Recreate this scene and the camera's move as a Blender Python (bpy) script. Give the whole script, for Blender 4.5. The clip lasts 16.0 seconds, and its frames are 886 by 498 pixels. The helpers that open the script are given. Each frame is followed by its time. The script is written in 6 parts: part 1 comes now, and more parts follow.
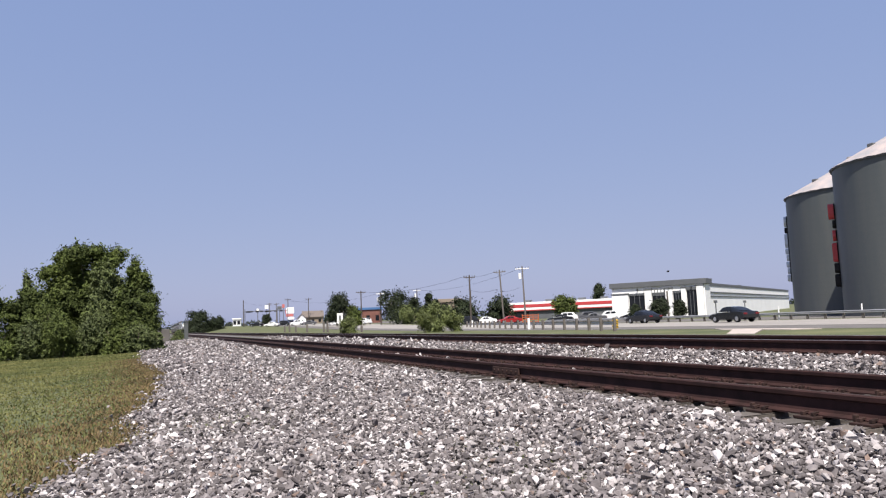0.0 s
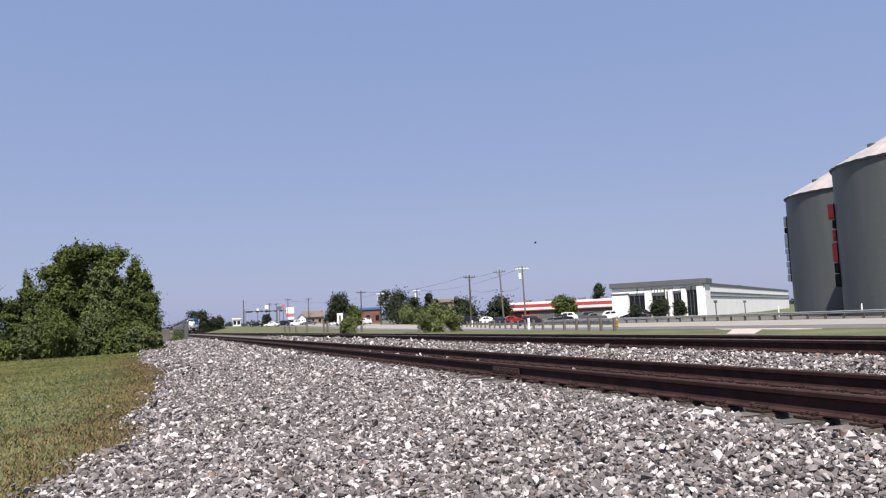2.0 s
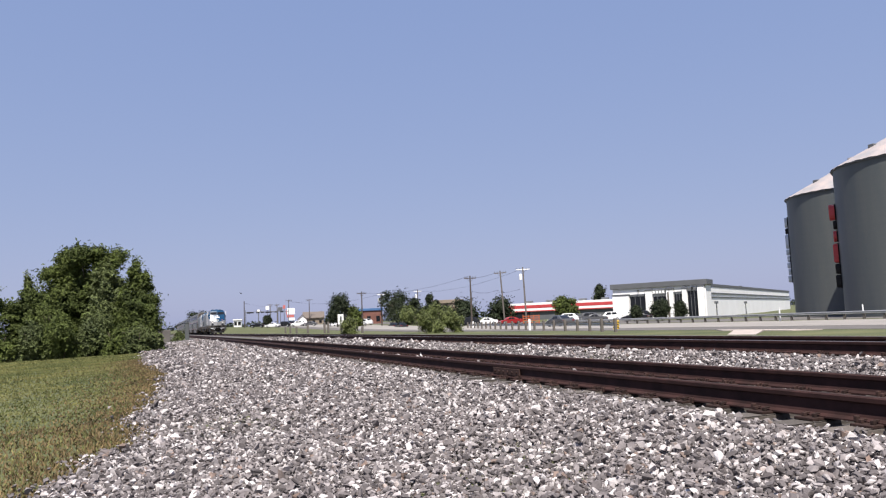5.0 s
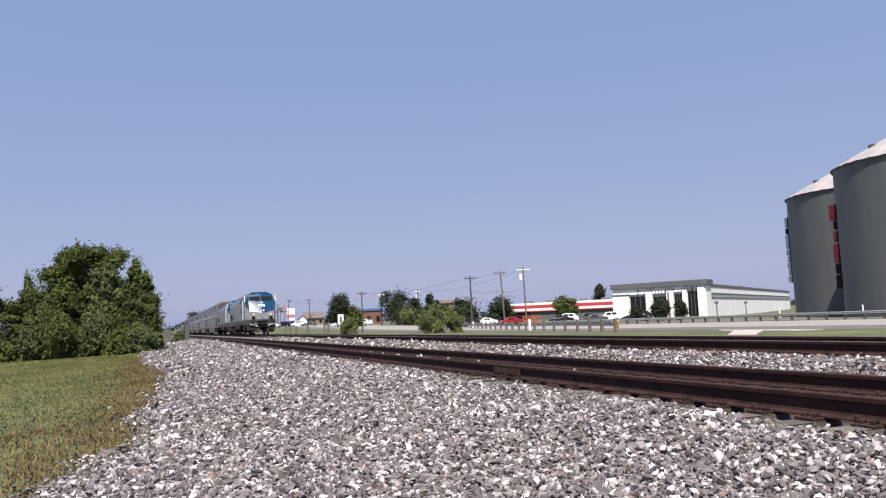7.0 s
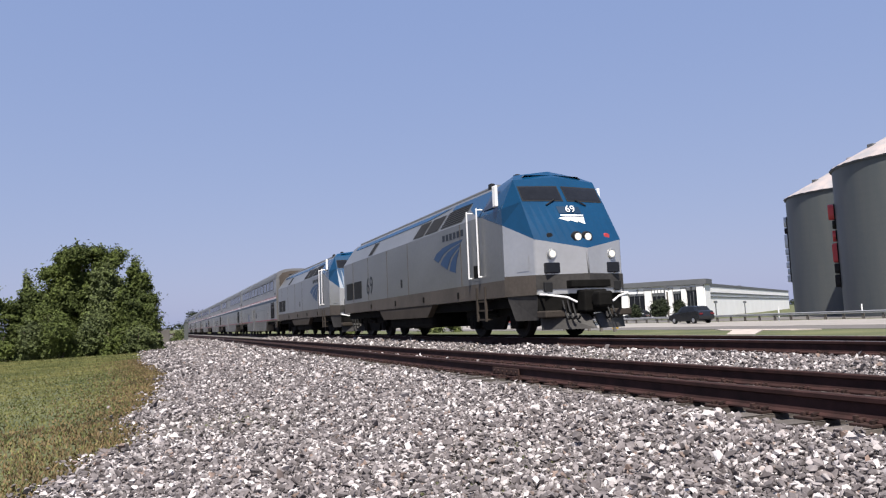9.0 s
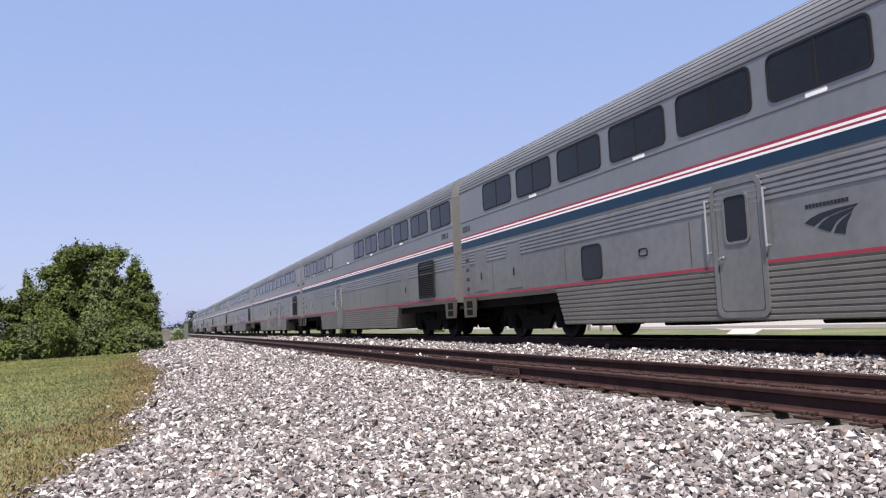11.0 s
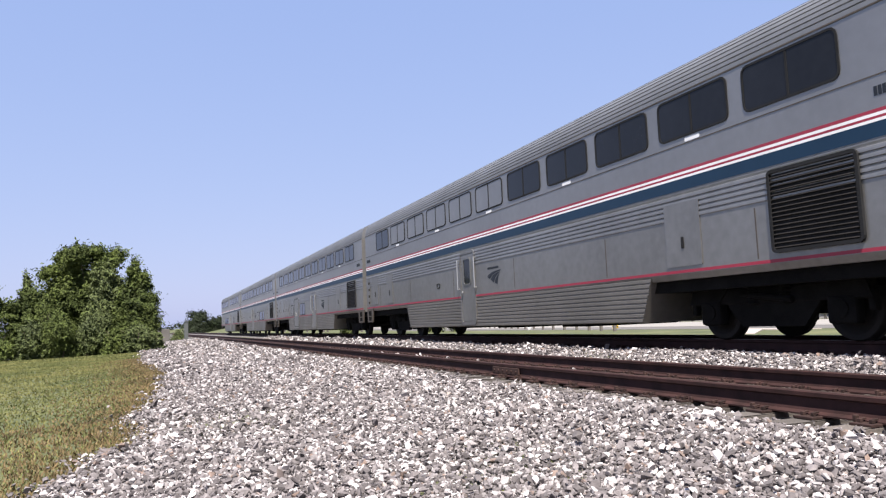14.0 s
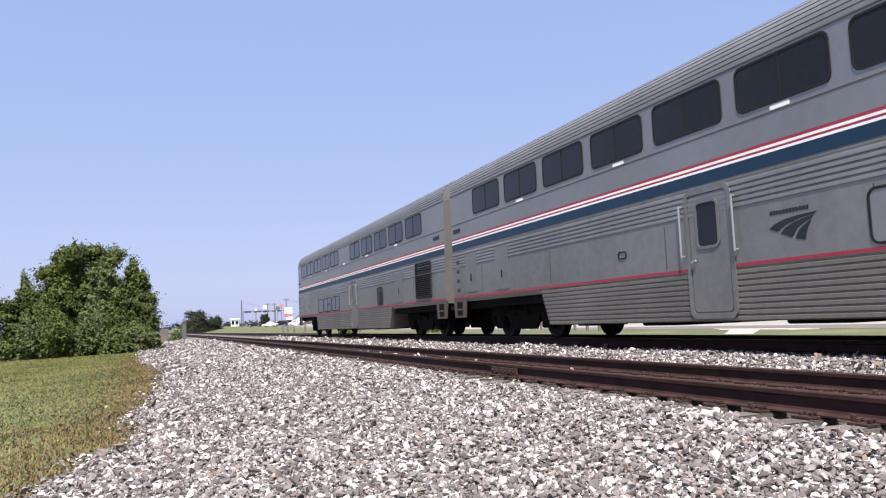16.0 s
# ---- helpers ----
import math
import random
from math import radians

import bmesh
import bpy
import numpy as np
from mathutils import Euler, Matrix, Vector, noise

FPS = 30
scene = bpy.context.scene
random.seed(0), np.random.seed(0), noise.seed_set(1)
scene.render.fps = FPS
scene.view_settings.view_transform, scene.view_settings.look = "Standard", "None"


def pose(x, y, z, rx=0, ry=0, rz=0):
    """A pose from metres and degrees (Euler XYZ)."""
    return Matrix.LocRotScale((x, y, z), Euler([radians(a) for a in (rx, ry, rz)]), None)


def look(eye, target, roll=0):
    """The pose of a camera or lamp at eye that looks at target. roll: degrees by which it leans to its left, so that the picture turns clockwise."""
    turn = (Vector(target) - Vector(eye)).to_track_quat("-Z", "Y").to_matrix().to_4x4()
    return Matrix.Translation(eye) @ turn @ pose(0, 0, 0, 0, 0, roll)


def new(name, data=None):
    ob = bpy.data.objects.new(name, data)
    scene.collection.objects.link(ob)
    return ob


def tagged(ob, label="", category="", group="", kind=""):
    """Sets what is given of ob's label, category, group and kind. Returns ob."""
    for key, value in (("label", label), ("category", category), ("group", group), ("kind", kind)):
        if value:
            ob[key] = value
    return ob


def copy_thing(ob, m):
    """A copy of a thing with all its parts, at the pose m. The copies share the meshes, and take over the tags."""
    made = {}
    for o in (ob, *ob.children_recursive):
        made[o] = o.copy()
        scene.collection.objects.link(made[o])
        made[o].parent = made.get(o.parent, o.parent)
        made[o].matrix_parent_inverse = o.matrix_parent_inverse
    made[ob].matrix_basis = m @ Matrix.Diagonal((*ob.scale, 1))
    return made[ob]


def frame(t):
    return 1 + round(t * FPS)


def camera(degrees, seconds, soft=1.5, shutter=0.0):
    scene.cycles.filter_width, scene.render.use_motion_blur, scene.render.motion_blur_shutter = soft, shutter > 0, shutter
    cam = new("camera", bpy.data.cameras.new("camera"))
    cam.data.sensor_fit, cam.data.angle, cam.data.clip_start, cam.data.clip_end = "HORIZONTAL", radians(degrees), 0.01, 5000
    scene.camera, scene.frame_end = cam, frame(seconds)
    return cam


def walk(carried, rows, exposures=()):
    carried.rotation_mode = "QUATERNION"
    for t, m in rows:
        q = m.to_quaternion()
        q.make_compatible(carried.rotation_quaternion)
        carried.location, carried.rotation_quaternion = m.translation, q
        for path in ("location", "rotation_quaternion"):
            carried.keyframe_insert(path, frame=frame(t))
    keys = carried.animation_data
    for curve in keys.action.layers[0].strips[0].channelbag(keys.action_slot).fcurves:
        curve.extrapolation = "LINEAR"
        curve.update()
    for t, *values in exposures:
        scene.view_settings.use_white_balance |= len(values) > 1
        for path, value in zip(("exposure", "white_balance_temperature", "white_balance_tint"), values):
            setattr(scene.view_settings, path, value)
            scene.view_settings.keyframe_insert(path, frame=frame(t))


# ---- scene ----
# camera: on a stand beside the ballast, all but still
H_EYE = 0.469


def gaze(dx, dy):
    """The camera's pose, turned by small angles in degrees (right, up)."""
    yaw, pitch = radians(21.03 + dx), radians(5.50 + dy)
    way = Vector((math.sin(yaw) * math.cos(pitch), math.cos(yaw) * math.cos(pitch), math.sin(pitch)))
    eye = Vector((0, 0, H_EYE))
    return look(eye, eye + way * 10, -2.35)


cam = camera(61.38, 16.0, soft=1.25, shutter=0.0)
walk(cam, [(0, gaze(0, 0)), (3.4, gaze(0, 0)), (4.0, gaze(-0.03, 0.03)), (6.5, gaze(-0.06, 0.08)), (7.2, gaze(-0.06, 0.08)),
           (8.0, gaze(-0.03, 0.06)), (9.0, gaze(0, 0.04)), (11.4, gaze(0, 0)), (15.4, gaze(0, 0)), (15.7, gaze(0.04, 0)), (16.0, gaze(0.13, 0))],
     exposures=[(0, 0.78), (8.7, 0.78), (9.2, 0.88), (10.3, 1.08), (11.5, 1.24), (16.0, 1.26)])

# daylight: high sun behind the camera and a little to its left, hazy summer sky
SUN_AZ, SUN_EL = 205.0, 60.0   # clockwise from +y, degrees
world = bpy.data.worlds.new("world")
scene.world = world
world.use_nodes = True
wn = world.node_tree.nodes
sky = wn.new("ShaderNodeTexSky")
sky.sky_type = "NISHITA"
sky.sun_disc = False
sky.sun_elevation = radians(SUN_EL)
sky.sun_rotation = radians(SUN_AZ)
sky.air_density, sky.dust_density, sky.ozone_density = 1.0, 1.3, 3.0
sky.altitude = 200
wn["Background"].inputs["Strength"].default_value = 0.11
split, merge = wn.new("ShaderNodeSeparateColor"), wn.new("ShaderNodeCombineColor")
world.node_tree.links.new(sky.outputs[0], split.inputs[0])
for k, (power, gain) in enumerate(((0.36, 1.31), (0.275, 1.565), (0.145, 2.75))):     # summer haze evens out the sky
    haze, tone = wn.new("ShaderNodeMath"), wn.new("ShaderNodeMath")
    haze.operation, tone.operation = "POWER", "MULTIPLY"
    haze.inputs[1].default_value, tone.inputs[1].default_value = power, gain
    world.node_tree.links.new(split.outputs[k], haze.inputs[0])
    world.node_tree.links.new(haze.outputs[0], tone.inputs[0])
    world.node_tree.links.new(tone.outputs[0], merge.inputs[k])
world.node_tree.links.new(merge.outputs[0], wn["Background"].inputs["Color"])
sun_data = bpy.data.lights.new("sun", "SUN")
sun_data.energy, sun_data.angle, sun_data.color = 5.0, radians(0.6), (1.0, 0.95, 0.88)
sun = new("sun", sun_data)
az, el = radians(SUN_AZ), radians(SUN_EL)
sun.matrix_world = look((0, 0, 60), Vector((0, 0, 60)) - Vector((math.sin(az) * math.cos(el), math.cos(az) * math.cos(el), math.sin(el))))


# ---- materials ----
def mat(name, base, rough=0.6, metal=0.0, vary=0.25, scale=3.0, fine=60.0, bump=0.1, tint=None, streak=None, island=0.0, piece=0.0, spec=0.5, lift=0.02):
    """A procedural surface: base colour with coarse and fine variation, bump, and optional streaks, per-island or per-object change."""
    m = bpy.data.materials.new(name)
    m.use_nodes = True
    nt = m.node_tree
    n, ln = nt.nodes, nt.links
    bsdf = n["Principled BSDF"]
    bsdf.inputs["Roughness"].default_value, bsdf.inputs["Metallic"].default_value = rough, metal
    bsdf.inputs["Specular IOR Level"].default_value = spec
    co = n.new("ShaderNodeTexCoord")
    src = co.outputs["Object"]
    if streak:
        mp = n.new("ShaderNodeMapping")
        mp.inputs["Scale"].default_value = streak
        ln.new(src, mp.inputs["Vector"])
        src = mp.outputs["Vector"]
    big, small = n.new("ShaderNodeTexNoise"), n.new("ShaderNodeTexNoise")
    for tex, sc, de in ((big, scale, 4), (small, fine, 3)):
        tex.inputs["Scale"].default_value, tex.inputs["Detail"].default_value = sc, de
    ln.new(src, big.inputs["Vector"])
    ln.new(co.outputs["Object"], small.inputs["Vector"])
    add = n.new("ShaderNodeMath")
    add.operation = "ADD"
    ln.new(big.outputs["Fac"], add.inputs[0])
    half = n.new("ShaderNodeMath")
    half.operation = "MULTIPLY"
    half.inputs[1].default_value = 0.5
    ln.new(small.outputs["Fac"], half.inputs[0])
    ln.new(half.outputs[0], add.inputs[1])
    ramp = n.new("ShaderNodeValToRGB")
    e = ramp.color_ramp.elements
    e[0].position, e[1].position = 0.5, 1.0
    other = tint or base
    e[0].color = (*[max(0, c * (1 - vary)) for c in base], 1)
    e[1].color = (*[min(1, c * (1 + vary)) for c in other], 1)
    ln.new(add.outputs[0], ramp.inputs["Fac"])
    col = ramp.outputs["Color"]
    if island or piece:
        if island:
            rnd = n.new("ShaderNodeNewGeometry").outputs["Random Per Island"]
        else:
            rnd = n.new("ShaderNodeObjectInfo").outputs["Random"]
        rng = n.new("ShaderNodeMapRange")
        amount = island or piece
        rng.inputs["To Min"].default_value, rng.inputs["To Max"].default_value = 1 - amount, 1 + amount
        ln.new(rnd, rng.inputs["Value"])
        mul = n.new("ShaderNodeVectorMath")
        mul.operation = "SCALE"
        ln.new(col, mul.inputs[0])
        ln.new(rng.outputs[0], mul.inputs["Scale"])
        col = mul.outputs[0]
    ln.new(col, bsdf.inputs["Base Color"])
    if bump:
        bp = n.new("ShaderNodeBump")
        bp.inputs["Strength"].default_value, bp.inputs["Distance"].default_value = bump, lift
        ln.new(add.outputs[0], bp.inputs["Height"])
        ln.new(bp.outputs[0], bsdf.inputs["Normal"])
    return m


def stone_mat(name):
    """Mixed crushed stone: mostly dull dark grey lumps, some chalky white ones, a few brown."""
    m = mat(name, (0.5, 0.5, 0.5), 0.9, vary=0.28, scale=16, fine=90, bump=0.45, lift=0.007, spec=0.2)
    n, ln = m.node_tree.nodes, m.node_tree.links
    bsdf = n["Principled BSDF"]
    grain = bsdf.inputs["Base Color"].links[0].from_socket
    kinds = n.new("ShaderNodeValToRGB")
    ramp = kinds.color_ramp
    ramp.elements[0].position, ramp.elements[0].color = 0.0, (0.088, 0.077, 0.077, 1)
    ramp.elements[1].position, ramp.elements[1].color = 1.0, (0.155, 0.136, 0.136, 1)
    for at, c in ((0.42, (0.148, 0.130, 0.130)), (0.68, (0.230, 0.204, 0.203)), (0.80, (0.38, 0.345, 0.340)), (0.955, (0.60, 0.56, 0.55)), (0.963, (0.22, 0.155, 0.128)), (0.98, (0.19, 0.145, 0.125))):
        ramp.elements.new(at).color = (*c, 1)
    ln.new(n.new("ShaderNodeNewGeometry").outputs["Random Per Island"], kinds.inputs["Fac"])
    mul = n.new("ShaderNodeVectorMath")
    mul.operation = "MULTIPLY"
    ln.new(kinds.outputs["Color"], mul.inputs[0])
    twice = n.new("ShaderNodeVectorMath")
    twice.operation = "SCALE"
    twice.inputs["Scale"].default_value = 1.95
    ln.new(grain, twice.inputs[0])
    ln.new(twice.outputs[0], mul.inputs[1])
    ln.new(mul.outputs[0], bsdf.inputs["Base Color"])
    return m


def glow(name, colour, strength):
    m = bpy.data.materials.new(name)
    m.use_nodes = True
    b = m.node_tree.nodes["Principled BSDF"]
    b.inputs["Base Color"].default_value = (*[0.45 * c for c in colour], 1)
    b.inputs["Emission Color"].default_value = (*colour, 1)
    b.inputs["Emission Strength"].default_value = strength
    return m


M = dict(
    soil=mat("soil", (0.16, 0.14, 0.11), 0.95, scale=0.4, fine=30, bump=0.5),
    grass=mat("grass", (0.052, 0.068, 0.018), 0.9, vary=0.28, scale=0.25, fine=10, bump=0.6, tint=(0.088, 0.088, 0.034), lift=0.05),
    blade=mat("blade", (0.070, 0.095, 0.018), 0.85, vary=0.30, scale=0.42, fine=3, bump=0, tint=(0.135, 0.125, 0.040), island=0.12),
    dry=mat("dry_blade", (0.125, 0.085, 0.037), 0.85, vary=0.35, scale=1.2, fine=9, bump=0, island=0.4),
    # bed kept very dark: the shade in the gaps between stones is in its colour
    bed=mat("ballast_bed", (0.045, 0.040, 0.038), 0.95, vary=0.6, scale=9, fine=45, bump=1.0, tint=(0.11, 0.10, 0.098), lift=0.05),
    stone=stone_mat("ballast_stone"),
    rail=mat("rail_rust", (0.030, 0.0125, 0.011), 0.8, vary=0.45, scale=6, fine=120, bump=0.3, spec=0.25, lift=0.004),
    railtop=mat("rail_head", (0.32, 0.29, 0.27), 0.35, metal=0.8, vary=0.2, scale=3, fine=40, bump=0.05),
    plate=mat("tie_plate", (0.034, 0.018, 0.015), 0.85, vary=0.4, scale=12, fine=90, bump=0.3, piece=0.25, spec=0.25, lift=0.004),
    tie=mat("tie_wood", (0.088, 0.074, 0.064), 0.9, vary=0.45, scale=3, fine=40, bump=0.6, streak=(0.25, 6, 6), piece=0.3, lift=0.01),
    asphalt=mat("road_concrete", (0.235, 0.215, 0.195), 0.9, vary=0.15, scale=0.6, fine=25, bump=0.15),
    concrete=mat("concrete", (0.34, 0.31, 0.28), 0.9, vary=0.2, scale=1.5, fine=30, bump=0.2, tint=(0.38, 0.31, 0.27)),
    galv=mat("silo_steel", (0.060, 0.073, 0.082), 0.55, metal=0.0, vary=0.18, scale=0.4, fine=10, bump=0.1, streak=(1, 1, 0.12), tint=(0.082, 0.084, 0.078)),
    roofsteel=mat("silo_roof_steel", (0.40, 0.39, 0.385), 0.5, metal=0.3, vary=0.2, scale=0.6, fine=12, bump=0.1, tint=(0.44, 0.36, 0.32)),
    white=mat("white_paint", (0.79, 0.78, 0.77), 0.7, vary=0.05, scale=0.4, fine=20, bump=0.05),
    grey=mat("grey_paint", (0.092, 0.096, 0.104), 0.7, vary=0.12, scale=0.6, fine=20, bump=0.05),
    tan=mat("tan_stucco", (0.22, 0.175, 0.135), 0.9, vary=0.12, scale=0.8, fine=20, bump=0.1),
    redbrick=mat("red_brick", (0.15, 0.065, 0.05), 0.9, vary=0.2, scale=0.8, fine=20, bump=0.1),
    redpaint=mat("red_paint", (0.42, 0.04, 0.045), 0.5, vary=0.1, scale=1, fine=20, bump=0.03),
    bluepaint=mat("blue_roof", (0.05, 0.12, 0.26), 0.6, vary=0.12, scale=1, fine=20, bump=0.03),
    yellow=mat("yellow_paint", (0.75, 0.45, 0.03), 0.5, vary=0.1, scale=2, fine=20, bump=0.03),
    black=mat("black_paint", (0.014, 0.014, 0.015), 0.6, vary=0.2, scale=3, fine=30, bump=0.03, spec=0.2),
    pole=mat("pole_wood", (0.062, 0.050, 0.043), 0.9, vary=0.3, scale=2, fine=30, bump=0.3, streak=(4, 4, 0.3)),
    palepole=mat("pole_grey", (0.115, 0.10, 0.088), 0.85, vary=0.2, scale=2, fine=30, bump=0.3, streak=(4, 4, 0.3)),
    bark=mat("bark", (0.13, 0.10, 0.075), 0.95, vary=0.35, scale=3, fine=30, bump=0.7, streak=(3, 3, 0.5)),
    leaf=mat("leaf", (0.044, 0.062, 0.013), 0.75, vary=0.3, scale=0.35, fine=3, bump=0, tint=(0.080, 0.100, 0.023), island=0.35, spec=0.25),
    leafpale=mat("leaf_pale", (0.058, 0.078, 0.020), 0.75, vary=0.3, scale=0.6, fine=4, bump=0, tint=(0.085, 0.105, 0.028), island=0.3),
    leafdark=mat("leaf_dark", (0.021, 0.029, 0.012), 0.65, vary=0.3, scale=0.5, fine=6, bump=0, island=0.4, spec=0.25),
    # lower sides: weathering plus the dark ground's reflection, put into the colour
    steellow=mat("stainless_weathered_dim", (0.218, 0.208, 0.196), 0.40, metal=0.7, vary=0.14, scale=0.55, fine=6, bump=0.03, streak=(1, 0.7, 0.4), tint=(0.245, 0.236, 0.226)),
    # the loco's silver made lighter: sunlight on the nose put into its colour
    noselit=mat("loco_silver_sunlit", (0.46, 0.455, 0.45), 0.24, metal=0.55, vary=0.08, scale=0.9, fine=9, bump=0.03),
    ploughgrey=mat("plough_paint", (0.040, 0.037, 0.035), 0.6, vary=0.35, scale=2, fine=12, bump=0.08, spec=0.25),
    steel=mat("stainless_side", (0.255, 0.246, 0.238), 0.38, metal=0.7, vary=0.10, scale=0.55, fine=6, bump=0.03, streak=(1, 0.7, 0.4)),
    dirty=mat("stainless_grimy", (0.075, 0.062, 0.051), 0.6, metal=0.1, vary=0.3, scale=1.1, fine=12, bump=0.06, streak=(1, 0.9, 0.5), spec=0.3),
    roofgrey=mat("car_roof", (0.19, 0.19, 0.195), 0.5, metal=0.5, vary=0.12, scale=0.8, fine=10, bump=0.04),
    silver=mat("loco_silver", (0.160, 0.158, 0.152), 0.34, metal=0.45, vary=0.14, scale=0.8, fine=9, bump=0.03, streak=(1, 0.5, 1.2)),
    locoblue=mat("loco_blue", (0.0028, 0.036, 0.088), 0.25, vary=0.12, scale=0.9, fine=9, bump=0.02, spec=0.4),
    skirtsteel=mat("stainless_skirt", (0.165, 0.152, 0.136), 0.5, metal=0.5, vary=0.18, scale=0.8, fine=9, bump=0.04, streak=(1, 0.9, 0.6)),
    pylonred=mat("faded_red_sign", (0.42, 0.12, 0.11), 0.6, vary=0.1, bump=0),
    shingle=mat("brown_shingle", (0.13, 0.105, 0.09), 0.9, vary=0.2, scale=2, fine=20, bump=0.1),
    grime=mat("brown_grime", (0.045, 0.037, 0.031), 0.85, vary=0.25, scale=1.5, fine=25, bump=0.1, spec=0.15),
    stripered=mat("stripe_red", (0.26, 0.018, 0.04), 0.5, vary=0.08, scale=2, fine=20, bump=0),
    stripewhite=mat("stripe_white", (0.75, 0.74, 0.74), 0.5, vary=0.05, scale=2, fine=20, bump=0),
    stripeblue=mat("stripe_blue", (0.007, 0.026, 0.055), 0.45, vary=0.08, scale=2, fine=20, bump=0, spec=0.3),
    logo=mat("emblem_grey", (0.018, 0.021, 0.028), 0.5, vary=0.05, bump=0, spec=0.2),
    logoblue=mat("emblem_blue", (0.016, 0.044, 0.105), 0.45, vary=0.05, bump=0, spec=0.3),
    glass=mat("dark_glass", (0.012, 0.013, 0.016), 0.08, vary=0.2, scale=1, fine=8, bump=0, spec=0.22),
    gasket=mat("rubber", (0.016, 0.016, 0.017), 0.8, vary=0.2, bump=0, spec=0.15),
    under=mat("underframe_black", (0.008, 0.0075, 0.007), 0.9, vary=0.4, scale=4, fine=40, bump=0.2, spec=0.08),
    wheel=mat("wheel_steel", (0.016, 0.014, 0.013), 0.7, vary=0.3, scale=4, fine=40, bump=0.1, spec=0.15),
    diaphragm=mat("diaphragm_tan", (0.066, 0.052, 0.043), 0.8, vary=0.3, scale=1.5, fine=12, bump=0.1, streak=(1, 1, 0.4)),
    lamp=glow("headlamp", (1.0, 0.95, 0.85), 0.3),
    chrome=mat("bright_metal", (0.42, 0.42, 0.42), 0.45, metal=0.8, vary=0.05, bump=0),
    carblack=mat("car_black", (0.012, 0.013, 0.016), 0.2, vary=0.1, bump=0),
    cargrey=mat("car_grey", (0.11, 0.11, 0.115), 0.25, metal=0.4, vary=0.05, bump=0),
    carwhite=mat("car_white", (0.75, 0.75, 0.75), 0.25, vary=0.05, bump=0),
    carred=mat("car_red", (0.24, 0.018, 0.018), 0.3, vary=0.05, bump=0),
    taillight=mat("tail_lamp", (0.13, 0.008, 0.010), 0.3, vary=0.05, bump=0),
    shoulder=mat("worn_asphalt", (0.105, 0.095, 0.087), 0.9, vary=0.2, scale=0.6, fine=25, bump=0.15),
    galvrail=mat("galvanised_beam", (0.34, 0.34, 0.35), 0.5, metal=0.5, vary=0.15, scale=2, fine=25, bump=0.05),
    chalk=mat("pale_blue_sign", (0.55, 0.60, 0.66), 0.5, vary=0.1, scale=2, fine=20, bump=0),
    leafbush=mat("leaf_bush", (0.105, 0.125, 0.034), 0.65, vary=0.3, scale=0.6, fine=6, bump=0, island=0.3),
    orange=mat("orange_paint", (0.34, 0.075, 0.02), 0.5, vary=0.1, bump=0),
)


# ---- mesh helpers ----
def box(bm, x0, x1, y0, y1, z0, z1, bevel=0.0):
    made = bmesh.ops.create_cube(bm, size=1.0)["verts"]
    bmesh.ops.scale(bm, vec=(x1 - x0, y1 - y0, z1 - z0), verts=made)
    bmesh.ops.translate(bm, vec=((x0 + x1) / 2, (y0 + y1) / 2, (z0 + z1) / 2), verts=made)
    if bevel:
        edges = {e for v in made for e in v.link_edges}
        made = bmesh.ops.bevel(bm, geom=list(edges), offset=bevel, segments=2, affect="EDGES", profile=0.5)["verts"]
    return made


def tube(bm, a, b, r0, r1=None, seg=10, caps=True):
    a, b = Vector(a), Vector(b)
    r1 = r0 if r1 is None else r1
    m = Matrix.Translation((a + b) / 2) @ (b - a).to_track_quat("Z", "Y").to_matrix().to_4x4()
    return bmesh.ops.create_cone(bm, cap_ends=caps, segments=seg, radius1=r0, radius2=r1, depth=(b - a).length, matrix=m)["verts"]


def prism(bm, pts, axis, lo, hi):
    """A polygon of 2D points, extruded along x, y or z from lo to hi."""
    def at(p, h):
        return {"x": (h, p[0], p[1]), "y": (p[0], h, p[1]), "z": (p[0], p[1], h)}[axis]
    a = [bm.verts.new(at(p, lo)) for p in pts]
    b = [bm.verts.new(at(p, hi)) for p in pts]
    bm.faces.new(a)
    bm.faces.new(b[::-1])
    for i in range(len(pts)):
        j = (i + 1) % len(pts)
        bm.faces.new((a[i], b[i], b[j], a[j]))
    return a + b


def rounded(w, h, r, n=4, cx=0.0, cz=0.0):
    pts = []
    for qx, qz, a0 in ((w / 2 - r, h / 2 - r, 0), (-w / 2 + r, h / 2 - r, 90), (-w / 2 + r, -h / 2 + r, 180), (w / 2 - r, -h / 2 + r, 270)):
        for i in range(n + 1):
            a = radians(a0 + 90 * i / n)
            pts.append((cx + qx + r * math.cos(a), cz + qz + r * math.sin(a)))
    return pts


def part(name, bm, material, parent=None, label="", smooth=False):
    """Links a bmesh as one mesh object, under a thing or a part where one is given."""
    bmesh.ops.recalc_face_normals(bm, faces=bm.faces[:])
    me = bpy.data.meshes.new(name)
    bm.to_mesh(me)
    bm.free()
    me.materials.append(material)
    if smooth:
        for f in me.polygons:
            f.use_smooth = True
    ob = new(name, me)
    ob.parent = parent
    if label:
        tagged(ob, label)
    return ob


def shared(name, me, parent, m=None):
    """One more object on a mesh that exists."""
    ob = new(name, me)
    ob.parent = parent
    if m is not None:
        ob.matrix_basis = m
    return ob


def thing(name, label, category, m=None, group="", kind=""):
    ob = new(name)
    if m is not None:
        ob.matrix_basis = m
    return tagged(ob, label, category, group, kind)


